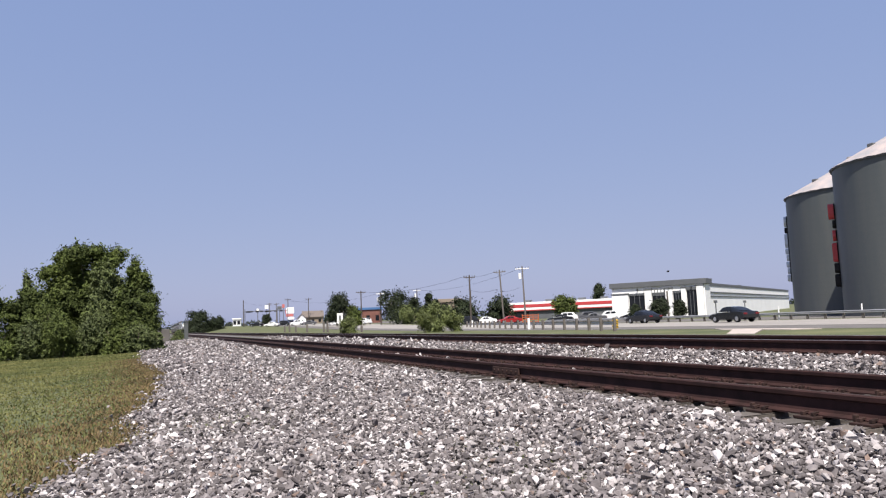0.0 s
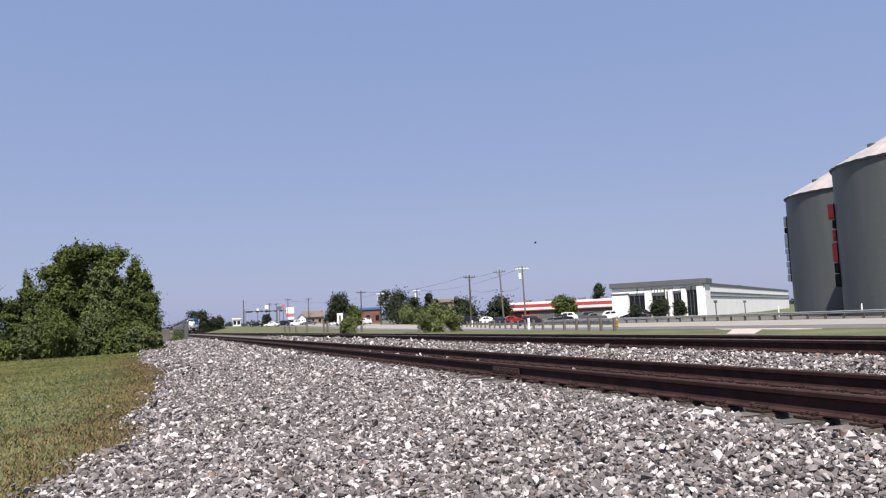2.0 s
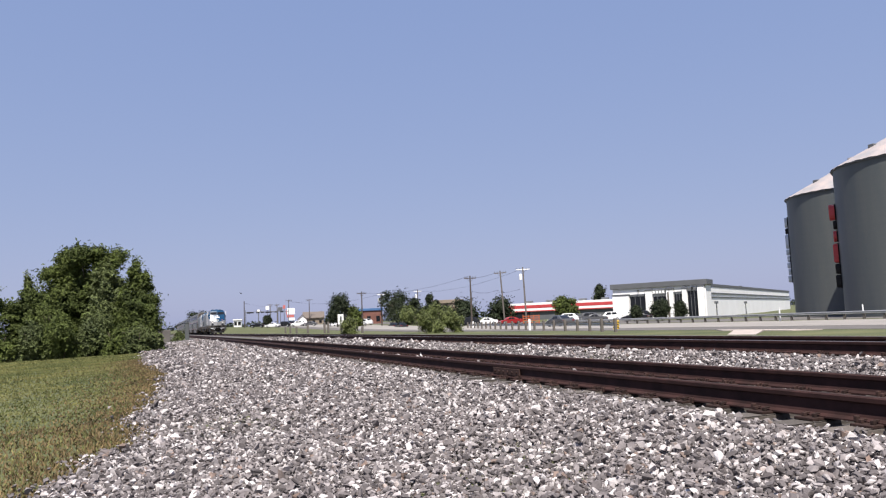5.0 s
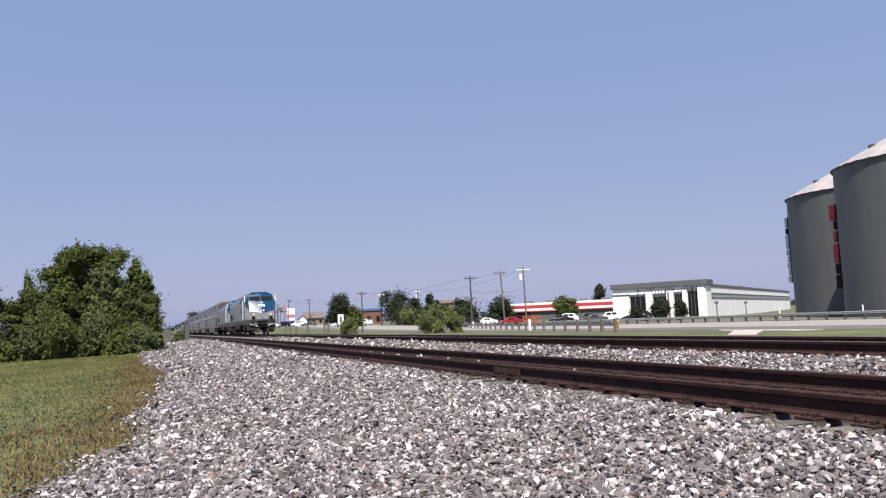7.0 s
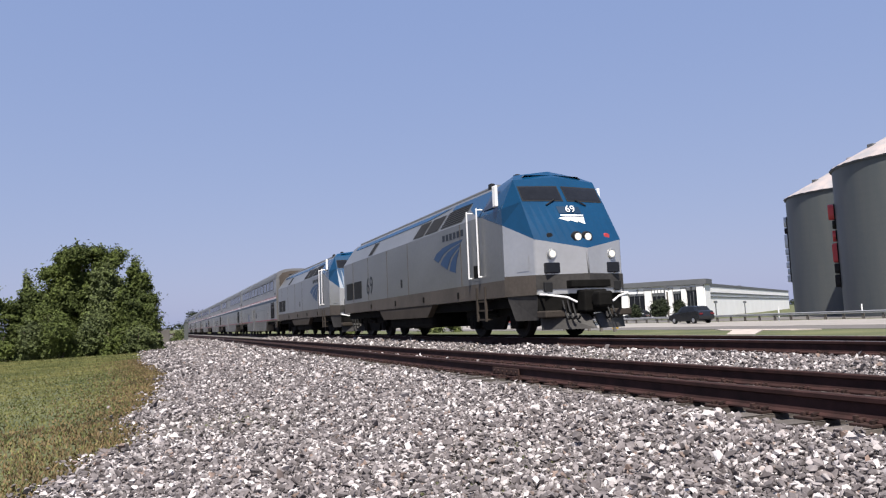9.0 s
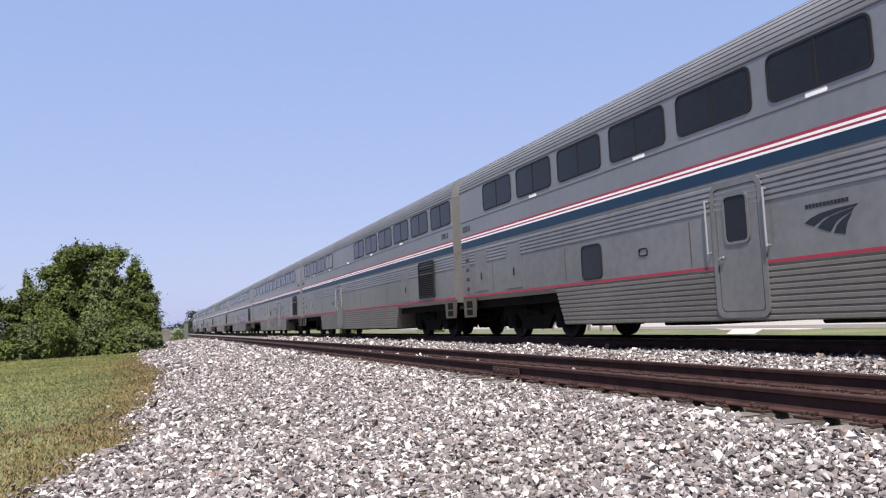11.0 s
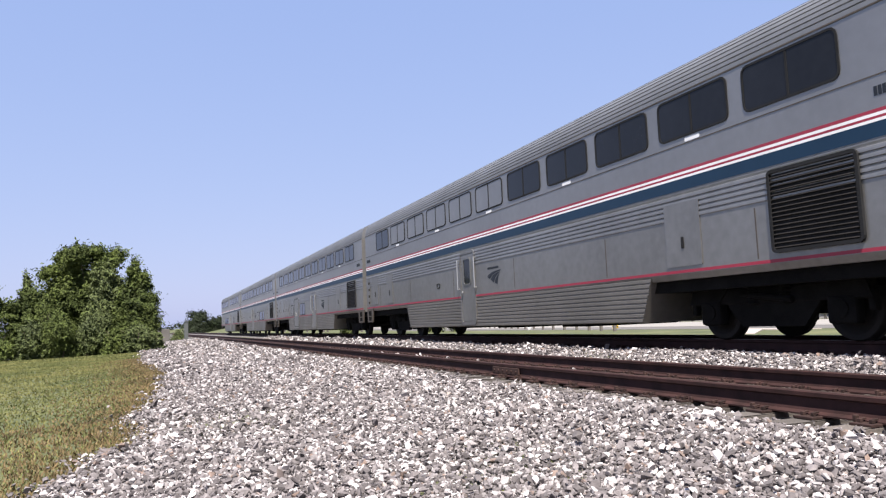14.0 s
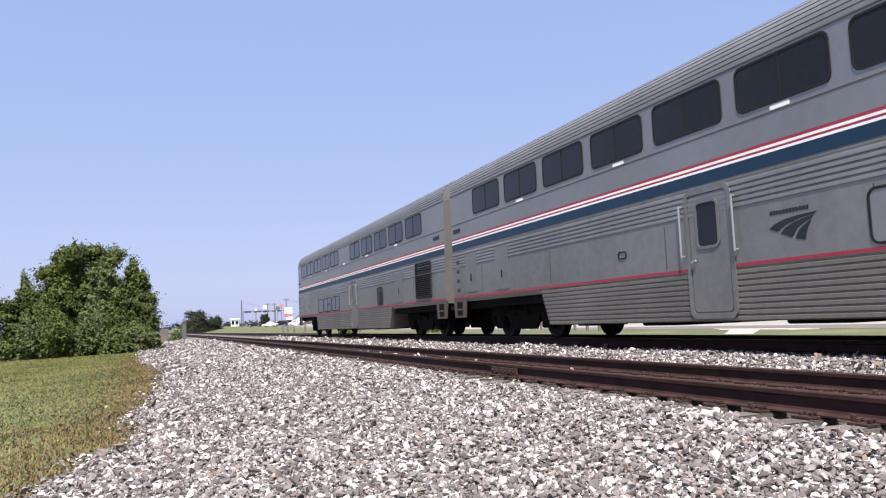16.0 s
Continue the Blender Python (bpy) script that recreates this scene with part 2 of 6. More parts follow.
def from_arrays(name, verts, faces, material):
    me = bpy.data.meshes.new(name)
    me.from_pydata(np.asarray(verts).tolist(), [], np.asarray(faces).tolist())
    me.update()
    me.materials.append(material)
    return new(name, me)


# ---- ground ----
MAIN_X, MAIN_Z, SIDE_X, SIDE_Z = 9.85, -0.04, 5.675, -0.214   # track centres, and the siding's rail head below the main one
GRASS_X = -0.76


def edge_x(y):
    """Where the lawn meets the ballast: it bulges in and out along the track."""
    return float(np.interp(y, [0, 6, 7.1, 8.6, 10.9, 14.5, 18, 22, 28, 34, 58, 90], [-1.1, -0.85, -0.72, -0.22, -0.26, 0.05, 0.22, 0.32, -0.02, -0.42, -1.0, -1.2]))


def ground_z(x):
    """The ground's cross-section: lawn, ballast shoulder, siding, main track, ditch, verge, road."""
    xs = [-3000, -60, -9, -2.5, GRASS_X, 1.2, 3.2, 4.2, 4.5, 7.0, 7.3, 8.1, 11.6, 13.4, 17, 24, 36, 44, 3000]
    zs = [-1.0, -1.0, -0.95, -0.84, -0.76, -0.66, -0.52, -0.44, -0.475, -0.475, -0.44, -0.275, -0.275, -0.75, -0.80, -0.72, -0.80, -0.80, -0.80]
    return float(np.interp(x, xs, zs))


def rise(y):
    """How far the land beyond the tracks climbs with the distance."""
    return float(np.interp(y, [100, 150, 220, 320, 500, 900, 1600, 3000], [0, 0.35, 1.5, 2.6, 3.3, 4.6, 6.5, 9.0]))


def sheet(name, x_list, y_list, material, lift=0.0, label="", category="", rough=0.0):
    bm = bmesh.new()
    rows = []
    for y in y_list:
        rows.append([bm.verts.new((x, y, ground_z(x) + rise(y) * min(1.0, max(0.0, (x - 13.4) / 7)) + lift - (0.14 if rough and x < edge_x(y) + 0.05 else 0) + rough * (noise.noise((x * 0.6, y * 0.35, 3.0)) if abs(y) < 120 else 0))) for x in x_list])
    for a, b in zip(rows, rows[1:]):
        for i in range(len(x_list) - 1):
            bm.faces.new((a[i], a[i + 1], b[i + 1], b[i]))
    return tagged(part(name, bm, material, smooth=True), label, category, kind="structure")


xs_all = [-3000, -400, -120, -60, -30, -15, -9, -5, -2.5, -1.6, -0.76, 0.2, 1.2, 2.2, 3.2, 4.2, 4.5, 7.0, 7.3, 8.1, 11.6, 13.4, 17, 24, 36, 44, 70, 120, 300, 900, 3000]
ys_all = [-600, -200, -60, -20, -8, 0, 4, 8, 12, 18, 25, 35, 50, 70, 100, 150, 220, 320, 500, 900, 1600, 3000]
sheet("ground", xs_all, ys_all, M["grass"], 0, "mown green lawn and verge with straw-coloured patches", "grass")
ys_fine = [-20, -8] + [i * 0.7 for i in range(0, 70)] + [55, 70, 100, 150, 220, 320, 500]
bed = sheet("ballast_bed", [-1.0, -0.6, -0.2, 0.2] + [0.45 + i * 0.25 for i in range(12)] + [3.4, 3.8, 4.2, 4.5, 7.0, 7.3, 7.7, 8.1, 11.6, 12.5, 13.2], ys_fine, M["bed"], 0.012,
            "crushed-stone bed under the two tracks, darkened for shade between stones", "ballast", rough=0.05)


def stones(name, x0, x1, spans, label, avoid=()):
    """Crushed stone: small angular lumps scattered over a strip, coarser with the distance."""
    rng = np.random.default_rng(5)
    hull = bmesh.new()
    kinds = []
    for k in range(28):
        hull.clear()
        many = 9 if k < 14 else 8
        pts = rng.normal(size=(many, 3))
        pts = pts / np.linalg.norm(pts, axis=1)[:, None] * rng.uniform(0.88, 1.12, (many, 1))
        vs = [hull.verts.new(p) for p in pts]
        bmesh.ops.convex_hull(hull, input=vs)
        bmesh.ops.triangulate(hull, faces=hull.faces[:])
        for v in [v for v in hull.verts if not v.link_faces]:
            hull.verts.remove(v)
        hull.verts.index_update()
        kinds.append((np.array([v.co[:] for v in hull.verts]), np.array([[v.index for v in f.verts] for f in hull.faces])))
    hull.free()
    all_v, all_f, base = [], [], 0
    for y0, y1, per_m2, size in spans:
        count = int((x1 - x0) * (y1 - y0) * per_m2)
        px, py = rng.uniform(x0, x1, count), rng.uniform(y0, y1, count)
        which = rng.integers(0, 14, count)
        for k in range(14):
            sel = which == k
            n = int(sel.sum())
            if not n:
                continue
            kv, kf = kinds[k if y0 < 6 else k + 14]
            x, y = px[sel], py[sel]
            edge = np.array([noise.noise((0.0, b * 0.9, 7.0)) for b in y]) * 0.35
            ok = x > (np.array([edge_x(b) for b in y]) + edge - rng.exponential(0.09, n) if x0 < 0 else x0)
            if x0 < 0:
                ok &= (x < 4.40 + 0.1 * np.sin(y * 2.1)) | (rng.uniform(0, 1, n) < 0.34)
            ok &= (np.hypot(x, y) > 4.2) & (x < 1.45 * y + 0.4)
            for a, b in avoid:
                ok &= (x < a) | (x > b)
            x, y = x[ok], y[ok]
            n = len(x)
            if not n:
                continue
            q = rng.normal(size=(n, 4)) * np.array([1, 0.35, 0.35, 1])
            q /= np.linalg.norm(q, axis=1)[:, None]
            w, i, j, l = q.T
            rot = np.stack([1 - 2 * (j * j + l * l), 2 * (i * j - l * w), 2 * (i * l + j * w), 2 * (i * j + l * w), 1 - 2 * (i * i + l * l), 2 * (j * l - i * w),
                            2 * (i * l - j * w), 2 * (j * l + i * w), 1 - 2 * (i * i + j * j)], -1).reshape(n, 3, 3)
            s = size * rng.lognormal(0, 0.30, n)
            z = np.array([ground_z(a) + 0.05 * noise.noise((a * 0.6, b * 0.35, 3.0)) for a, b in zip(x, y)]) + s * rng.uniform(-0.3, 1.5, n) + 0.012
            pts = np.einsum("nab,kb->nka", rot, kv * np.array([1.2, 0.9, 0.62])) * s[:, None, None] + np.stack([x, y, z], -1)[:, None, :]
            all_v.append(pts.reshape(-1, 3))
            all_f.append((kf[None] + (np.arange(n) * len(kv))[:, None, None]).reshape(-1, 3) + base)
            base += n * len(kv)
    ob = from_arrays(name, np.concatenate(all_v), np.concatenate(all_f), M["stone"])
    return tagged(ob, label, "gravel", kind="stuff")


stones("ballast_stones", -1.6, 4.75, [(2.4, 8, 2500, 0.0190), (8, 13, 1600, 0.0205), (13, 20, 900, 0.0235), (20, 40, 240, 0.036), (40, 90, 55, 0.05)],
       "loose light and dark grey crushed stones on the shoulder")
stones("ballast_stones", 6.55, 8.70, [(6, 13, 1300, 0.0215), (13, 24, 560, 0.028), (24, 60, 105, 0.048)], "loose pale crushed stones between the tracks")
stones("ballast_stones", 4.85, 6.5, [(3.5, 14, 130, 0.022), (14, 30, 70, 0.030)], "sparse crushed stones between the siding rails", avoid=((4.80, 5.05), (6.30, 6.56)))


def grass_blades(name, x0, x1, y0, y1, count, height, material, label, fringe=False):
    rng = np.random.default_rng(9)
    x, y = rng.uniform(x0, x1, count), y0 + (y1 - y0) * rng.uniform(0, 1, count) ** 1.6
    if fringe:
        x = np.array([edge_x(b) for b in y]) + 0.12 - rng.exponential(0.5, count) * np.where(y < 12, 2.2, 1.0) + 0.3 * np.array([noise.noise((0.0, b * 0.9, 7.0)) for b in y])
    if not fringe:
        ok = x < np.array([edge_x(b) for b in y]) + 0.1
        x, y = x[ok], y[ok]
        count = len(x)
    z = np.array([ground_z(a) for a in x])
    ang, h = rng.uniform(0, 2 * np.pi, count), height * rng.uniform(0.5, 1.3, count)
    wide = 0.005 + 0.0007 * y
    lean = rng.normal(0, 0.45, (count, 2)) * h[:, None]
    a = np.stack([x - np.cos(ang) * wide, y - np.sin(ang) * wide, z], -1)
    b = np.stack([x + np.cos(ang) * wide, y + np.sin(ang) * wide, z], -1)
    c = np.stack([x + lean[:, 0], y + lean[:, 1], z + h], -1)
    v = np.stack([a, b, c], 1).reshape(-1, 3)
    return tagged(from_arrays(name, v, np.arange(count * 3).reshape(-1, 3), material), label, "grass", kind="stuff")


grass_blades("lawn_grass", -12, 0.3, 4.5, 57, 150000, 0.032, M["blade"], "short mown green grass beside the ballast")
grass_blades("dry_grass", 0, 0, 4, 40, 42000, 0.04, M["dry"], "straw-coloured dry grass along the ballast edge", fringe=True)


# ---- tracks ----
RAIL = [(-0.07, -0.185), (0.07, -0.185), (0.07, -0.172), (0.018, -0.155), (0.010, -0.13), (0.010, -0.055), (0.034, -0.04), (0.036, -0.008), (0.028, 0),
        (-0.028, 0), (-0.036, -0.008), (-0.034, -0.04), (-0.010, -0.055), (-0.010, -0.13), (-0.018, -0.155), (-0.07, -0.172)]


def track(name, cx, z, label, shiny):
    t = thing(name, label, "railway track", pose(cx, 0, z), kind="structure")
    for side in (-0.753, 0.753):
        bm = bmesh.new()
        prism(bm, [(side + a, b) for a, b in RAIL], "y", -40, 700)
        rail = part("rail", bm, M["rail"], t, "rusty brown steel rail")
        bm = bmesh.new()
        prism(bm, [(side - 0.026, 0), (side + 0.026, 0), (side + 0.024, 0.003), (side - 0.024, 0.003)], "y", -40, 700)
        part("running_surface", bm, M["railtop"] if shiny else M["plate"], rail, "polished top of the rail" if shiny else "")
    bm = bmesh.new()
    box(bm, -1.30, 1.30, -0.115, 0.115, -0.40, -0.20, 0.012)
    for v in bm.verts:
        v.co += Vector((random.uniform(-0.012, 0.012), random.uniform(-0.01, 0.01), random.uniform(-0.004, 0.004)))
    first = part("sleeper", bm, M["tie"], t, "weathered wooden sleeper")
    first.location = (0, 2.0, 0)
    bm = bmesh.new()
    box(bm, -0.18, 0.18, -0.095, 0.095, -0.203, -0.180, 0.004)
    for sx in (-0.115, 0.115):
        for sy in (-0.05, 0.05):
            box(bm, sx - 0.016, sx + 0.016, sy - 0.016, sy + 0.016, -0.182, -0.150, 0.005)
            box(bm, sx * 0.72 - 0.02, sx * 0.72 + 0.02, sy - 0.012, sy + 0.012, -0.160, -0.146, 0.003)
    plate = part("tie_plate", bm, M["plate"], t, "rusty plate with spikes")
    plate.location = (-0.753, 2.0, 0)
    bm = bmesh.new()
    box(bm, -0.085, 0.085, 0.10, 0.128, -0.205, -0.165, 0.004)
    box(bm, -0.095, -0.055, 0.098, 0.13, -0.185, -0.135, 0.006)
    box(bm, 0.055, 0.085, 0.098, 0.13, -0.18, -0.15, 0.006)
    anchor = part("rail_anchor", bm, M["plate"], t)
    anchor.location = (-0.753, 2.0, 0)
    rng = random.Random(3)
    for i in range(1, 110):
        y = 2.0 + 0.52 * i
        shared("sleeper", first.data, t, pose(rng.uniform(-0.06, 0.06), y, rng.uniform(-0.01, 0.006), 0, 0, rng.uniform(-1.2, 1.2)))
        if i < 75:
            for side in (-0.753, 0.753):
                shared("tie_plate", plate.data, t, pose(side, y, 0))
                if i < 45 and (i % 2 == 0 or rng.random() < 0.3):
                    shared("rail_anchor", anchor.data, t, pose(side, y + rng.uniform(-0.01, 0.01), 0, 0, 0, rng.choice((0, 180))))
    bm = bmesh.new()
    for i in range(300):
        y = 59.5 + 0.52 * i
        box(bm, -1.3, 1.3, y - 0.115, y + 0.115, -0.4, -0.2)
    tagged(part("far_sleepers", bm, M["tie"], t), kind="stuff")
    return t


track("track_siding", SIDE_X, SIDE_Z, "rust-brown siding on weathered wooden sleepers in ballast", False)
track("track_main", MAIN_X, MAIN_Z, "main line with dark rails on a raised ballast bed", True)
# joint bars on the siding's rail
bm = bmesh.new()
for sx in (-0.045, 0.022):
    box(bm, sx, sx + 0.022, -0.45, 0.45, -0.15, -0.05, 0.006)
for k in range(6):
    tube(bm, (-0.062, -0.37 + 0.148 * k, -0.1), (0.062, -0.37 + 0.148 * k, -0.1), 0.016, seg=6)
bar = part("rail_joint", bm, M["plate"])
bar.matrix_basis = pose(SIDE_X - 0.753, 10.3, SIDE_Z)
tagged(bar, "rusty bolted joint bar on the siding rail", "rail joint")


# ---- the train ----
SPEED, TAIL_0, CAR, LOCO = 30.96, 93.332 + 14.5 * 30.96, 25.9, 21.03
W = 1.552   # half width of a passenger car


def car_profile():
    """Half of a car's outline from the skirt up to the roof's crown, with its fluted zones."""
    pts = [(W - 0.05, 0.28)]
    z = 0.30
    while z < 1.08:                       # lower flutes
        pts += [(W, z), (W, z + 0.050), (W - 0.016, z + 0.062), (W - 0.016, z + 0.080)]
        z += 0.088
    pts += [(W, 1.10), (W, 2.015)]
    z = 2.02
    while z < 2.40:                       # flutes under the band
        pts += [(W + 0.014, z + 0.006), (W + 0.012, z + 0.034), (W + 0.006, z + 0.060), (W - 0.004, z + 0.068), (W - 0.004, z + 0.080)]
        z += 0.085
    pts += [(W, 2.465), (W, 2.49), (W, 2.75), (W, 4.17)]
    x, z = W, 4.17
    curve = [(1.55, 4.19), (1.545, 4.27), (1.535, 4.35), (1.515, 4.43), (1.485, 4.51), (1.44, 4.59), (1.37, 4.67), (1.26, 4.75), (1.08, 4.83), (0.78, 4.89), (0.40, 4.925), (0.0, 4.94)]
    for (ax, az), (bx, bz) in zip(curve, curve[1:]):
        pts += [(ax, az), (ax + (bx - ax) * 0.72, az + (bz - az) * 0.72), (ax + (bx - ax) * 0.76 - 0.030, az + (bz - az) * 0.76 - 0.004)]
    pts.append(curve[-1])
    return pts


def loft(bm, half, y0, y1, close=True):
    full = [(-x, z) for x, z in half] + [(x, z) for x, z in reversed(half[:-1])]
    a = [bm.verts.new((x, y0, z)) for x, z in full]
    b = [bm.verts.new((x, y1, z)) for x, z in full]
    for i in range(len(full) - 1):
        bm.faces.new((a[i], a[i + 1], b[i + 1], b[i]))
    bm.faces.new((a[-1], a[0], b[0], b[-1]))
    if close:
        bm.faces.new(a)
        bm.faces.new(b[::-1])


def slab(bm, s0, s1, z0, z1, out=0.01, thick=0.03, r=0.06):
    """A rounded plate on the side of the car that faces the road's opposite side (local -x)."""
    pts = rounded(s1 - s0, z1 - z0, min(r, (s1 - s0) / 2.2, (z1 - z0) / 2.2), 3, (s0 + s1) / 2, (z0 + z1) / 2)
    prism(bm, pts, "x", -W - out, -W + thick)


def ring(bm, s0, s1, z0, z1, wide, out, r):
    """A rounded frame on the same side."""
    outer = rounded(s1 - s0 + 2 * wide, z1 - z0 + 2 * wide, r + wide, 3, (s0 + s1) / 2, (z0 + z1) / 2)
    inner = rounded(s1 - s0, z1 - z0, r, 3, (s0 + s1) / 2, (z0 + z1) / 2)
    n = len(outer)
    o0, i0 = [bm.verts.new((-W - out, *p)) for p in outer], [bm.verts.new((-W - out, *p)) for p in inner]
    o1, i1 = [bm.verts.new((-W + 0.015, *p)) for p in outer], [bm.verts.new((-W + 0.015, *p)) for p in inner]
    for i in range(n):
        j = (i + 1) % n
        for q in ((o0[i], o0[j], i0[j], i0[i]), (o0[i], o1[i], o1[j], o0[j]), (i0[i], i0[j], i1[j], i1[i])):
            bm.faces.new(q)


class Kit:
    """Meshes that all cars share."""
    meshes = {}

    @classmethod
    def put(cls, key, name, make, material, parent, m, label=""):
        if key not in cls.meshes:
            bm = bmesh.new()
            make(bm)
            ob = part(name, bm, material, parent, label)
            cls.meshes[key] = ob.data
            ob.matrix_basis = m
            return ob
        ob = shared(name, cls.meshes[key], parent, m)
        if label:
            tagged(ob, label)
        return ob


def put_window(car, s, z0, z1, w, far, cover="glass"):
    m = pose(0, s, (z0 + z1) / 2, 0, 0, 180 if far else 0)
    h = z1 - z0
    k = (round(w, 3), round(h, 3))
    fr = Kit.put(("frame", k), "window", lambda b: ring(b, -w / 2, w / 2, -h / 2, h / 2, 0.035, 0.014, 0.09), M["gasket"], car, m)
    Kit.put(("pane", k, cover), "pane", lambda b: slab(b, -w / 2, w / 2, -h / 2, h / 2, 0.005, 0.01, 0.09), M[cover], fr, Matrix())
    if w > 1.2:
        Kit.put(("div", k), "divider", lambda b: box(b, -W - 0.012, -W, -0.02, 0.02, -h / 2, h / 2), M["gasket"], fr, Matrix())
    return fr


def lathe(b, prof, seg=28):
    """A closed ring of (x, radius) pairs turned about the x axis."""
    rings = [[b.verts.new((x, r * math.cos(6.28319 * k / seg), r * math.sin(6.28319 * k / seg))) for k in range(seg)] for x, r in prof]
    for p, q in zip(rings, rings[1:]):
        for k in range(seg):
            b.faces.new((p[k], p[(k + 1) % seg], q[(k + 1) % seg], q[k]))
    b.faces.new(rings[0])
    b.faces.new(rings[-1][::-1])


def wheel_bm(b, r=0.46):
    """A flanged wheel with its hub and bearing, outer side at -x."""
    lathe(b, [(-0.94, 0.09), (-0.93, 0.12), (-0.85, 0.13), (-0.80, r * 0.30), (-0.79, r * 0.55), (-0.845, r * 0.82), (-0.845, r * 0.97), (-0.83, r), (-0.71, r + 0.008), (-0.70, r + 0.030), (-0.675, r + 0.028), (-0.67, r * 0.8)])


def bogie_frame_bm(b, base=2.6, heavy=False):
    for sx in (-1, 1):
        x0, x1 = (0.93, 1.07) if sx > 0 else (-1.07, -0.93)
        box(b, x0, x1, -base / 2 - 0.45, base / 2 + 0.45, 0.58, 0.84, 0.03)
        prism(b, [(-0.62, 0.22), (0.62, 0.22), (0.95, 0.60), (-0.95, 0.60)], "x", x0 + 0.02, x1 - 0.02)
        for sy in (-1, 1):
            box(b, x0 - 0.03, x1 + 0.03, sy * base / 2 - 0.24, sy * base / 2 + 0.24, 0.24, 0.66, 0.05)
            prism(b, [(sy * (base / 2 - 0.2), 0.60), (sy * (base / 2 + 0.5), 0.60), (sy * (base / 2 + 0.42), 0.84), (sy * (base / 2 - 0.5), 0.90)], "x", x0 - 0.02, x1 + 0.02)
            tube(b, (x0 - 0.05 if sx < 0 else x1 + 0.05, sy * base / 2, 0.46), (x0 if sx < 0 else x1, sy * base / 2, 0.46), 0.13, seg=14)
            box(b, x0 + 0.01, x1 - 0.01, sy * (base / 2 + 0.45) - 0.05, sy * (base / 2 + 0.45) + 0.05, 0.42, 0.72, 0.02)
    box(b, -1.0, 1.0, -0.28, 0.28, 0.5, 0.86, 0.03)
    box(b, -1.0, 1.0, -base / 2 - 0.46, -base / 2 - 0.36, 0.6, 0.74)
    box(b, -1.0, 1.0, base / 2 + 0.36, base / 2 + 0.46, 0.6, 0.74)


def spring_bm(b):
    lathe(b, [(0.03 * k, 0.13 if k % 2 else 0.10) for k in range(13)], 12)


def bogie(car, s, base=2.6, r=0.46, axles=2, key="car"):
    fr = Kit.put(("bogie", key), "bogie", lambda b: bogie_frame_bm(b, base), M["under"], car, pose(0, s, MAIN_Z), "black cast-steel bogie frame")
    for k in range(axles):
        y = -base / 2 + base * k / (axles - 1)
        for far in (0, 1):
            Kit.put(("wheel", r), "wheel", lambda b: wheel_bm(b, r), M["wheel"], fr, pose(0, y, r, 0, 0, 180 * far))
        Kit.put(("axle",), "axle", lambda b: tube(b, (-0.7, 0, 0), (0.7, 0, 0), 0.085, seg=12), M["wheel"], fr, pose(0, y, r))
    for sx in (-1, 1):
        for sy in (-0.33, 0.33):
            Kit.put(("spring",), "spring", spring_bm, M["under"], fr, pose(sx * 1.02, sy, 0.56, 0, -90, 0))
        Kit.put(("damper",), "damper", lambda b: (tube(b, (0, 0, 0), (0, 0.9, 0.1), 0.045, seg=8), tube(b, (0, 0.5, 0.055), (0, 1.05, 0.117), 0.03, seg=8)), M["under"], fr,
                pose(sx * 1.12, -0.5, 0.62))
    return fr


BANDS = (((0, .60), (.12, .76), (.32, .89), (.62, .97), (1, 1), (.95, .92), (.62, .83), (.36, .68), (.17, .44)),
         ((.24, .36), (.34, .55), (.50, .70), (.70, .80), (.93, .88), (.89, .78), (.74, .66), (.60, .50), (.47, .14)),
         ((.54, .08), (.60, .34), (.70, .52), (.88, .73), (.86, .62), (.80, .44), (.76, .20), (.74, -.02)))


def emblem(b, s, z, w, h, x=W, flip=-1):
    """A plain mark of three curved bands that fan out."""
    for band in BANDS:
        prism(b, [(flip * (s - w / 2 + w * p), z - h / 2 + h * q) for p, q in band], "x", -x - 0.006, -x + 0.01)


def bars(b, s, z, w, h, n):
    """Unreadable lettering as plain bars."""
    for k in range(n):
        box(b, -W - 0.006, -W + 0.01, s + w * (k + 0.12) / n, s + w * (k + 0.88) / n, z, z + h)


def SIDEWAYS(x, y, z):
    """Upright writing on a plane that faces -x."""
    return Matrix(((0, 0, -1, x), (-1, 0, 0, y), (0, 1, 0, z), (0, 0, 0, 1)))


def digits(text, size, material, parent):
    cu = bpy.data.curves.new("number", "FONT")
    cu.body, cu.size, cu.align_x, cu.extrude = text, size * 1.37, "CENTER", 0.003
    cu.materials.append(material)
    ob = new("number", cu)
    ob.parent = parent
    return ob


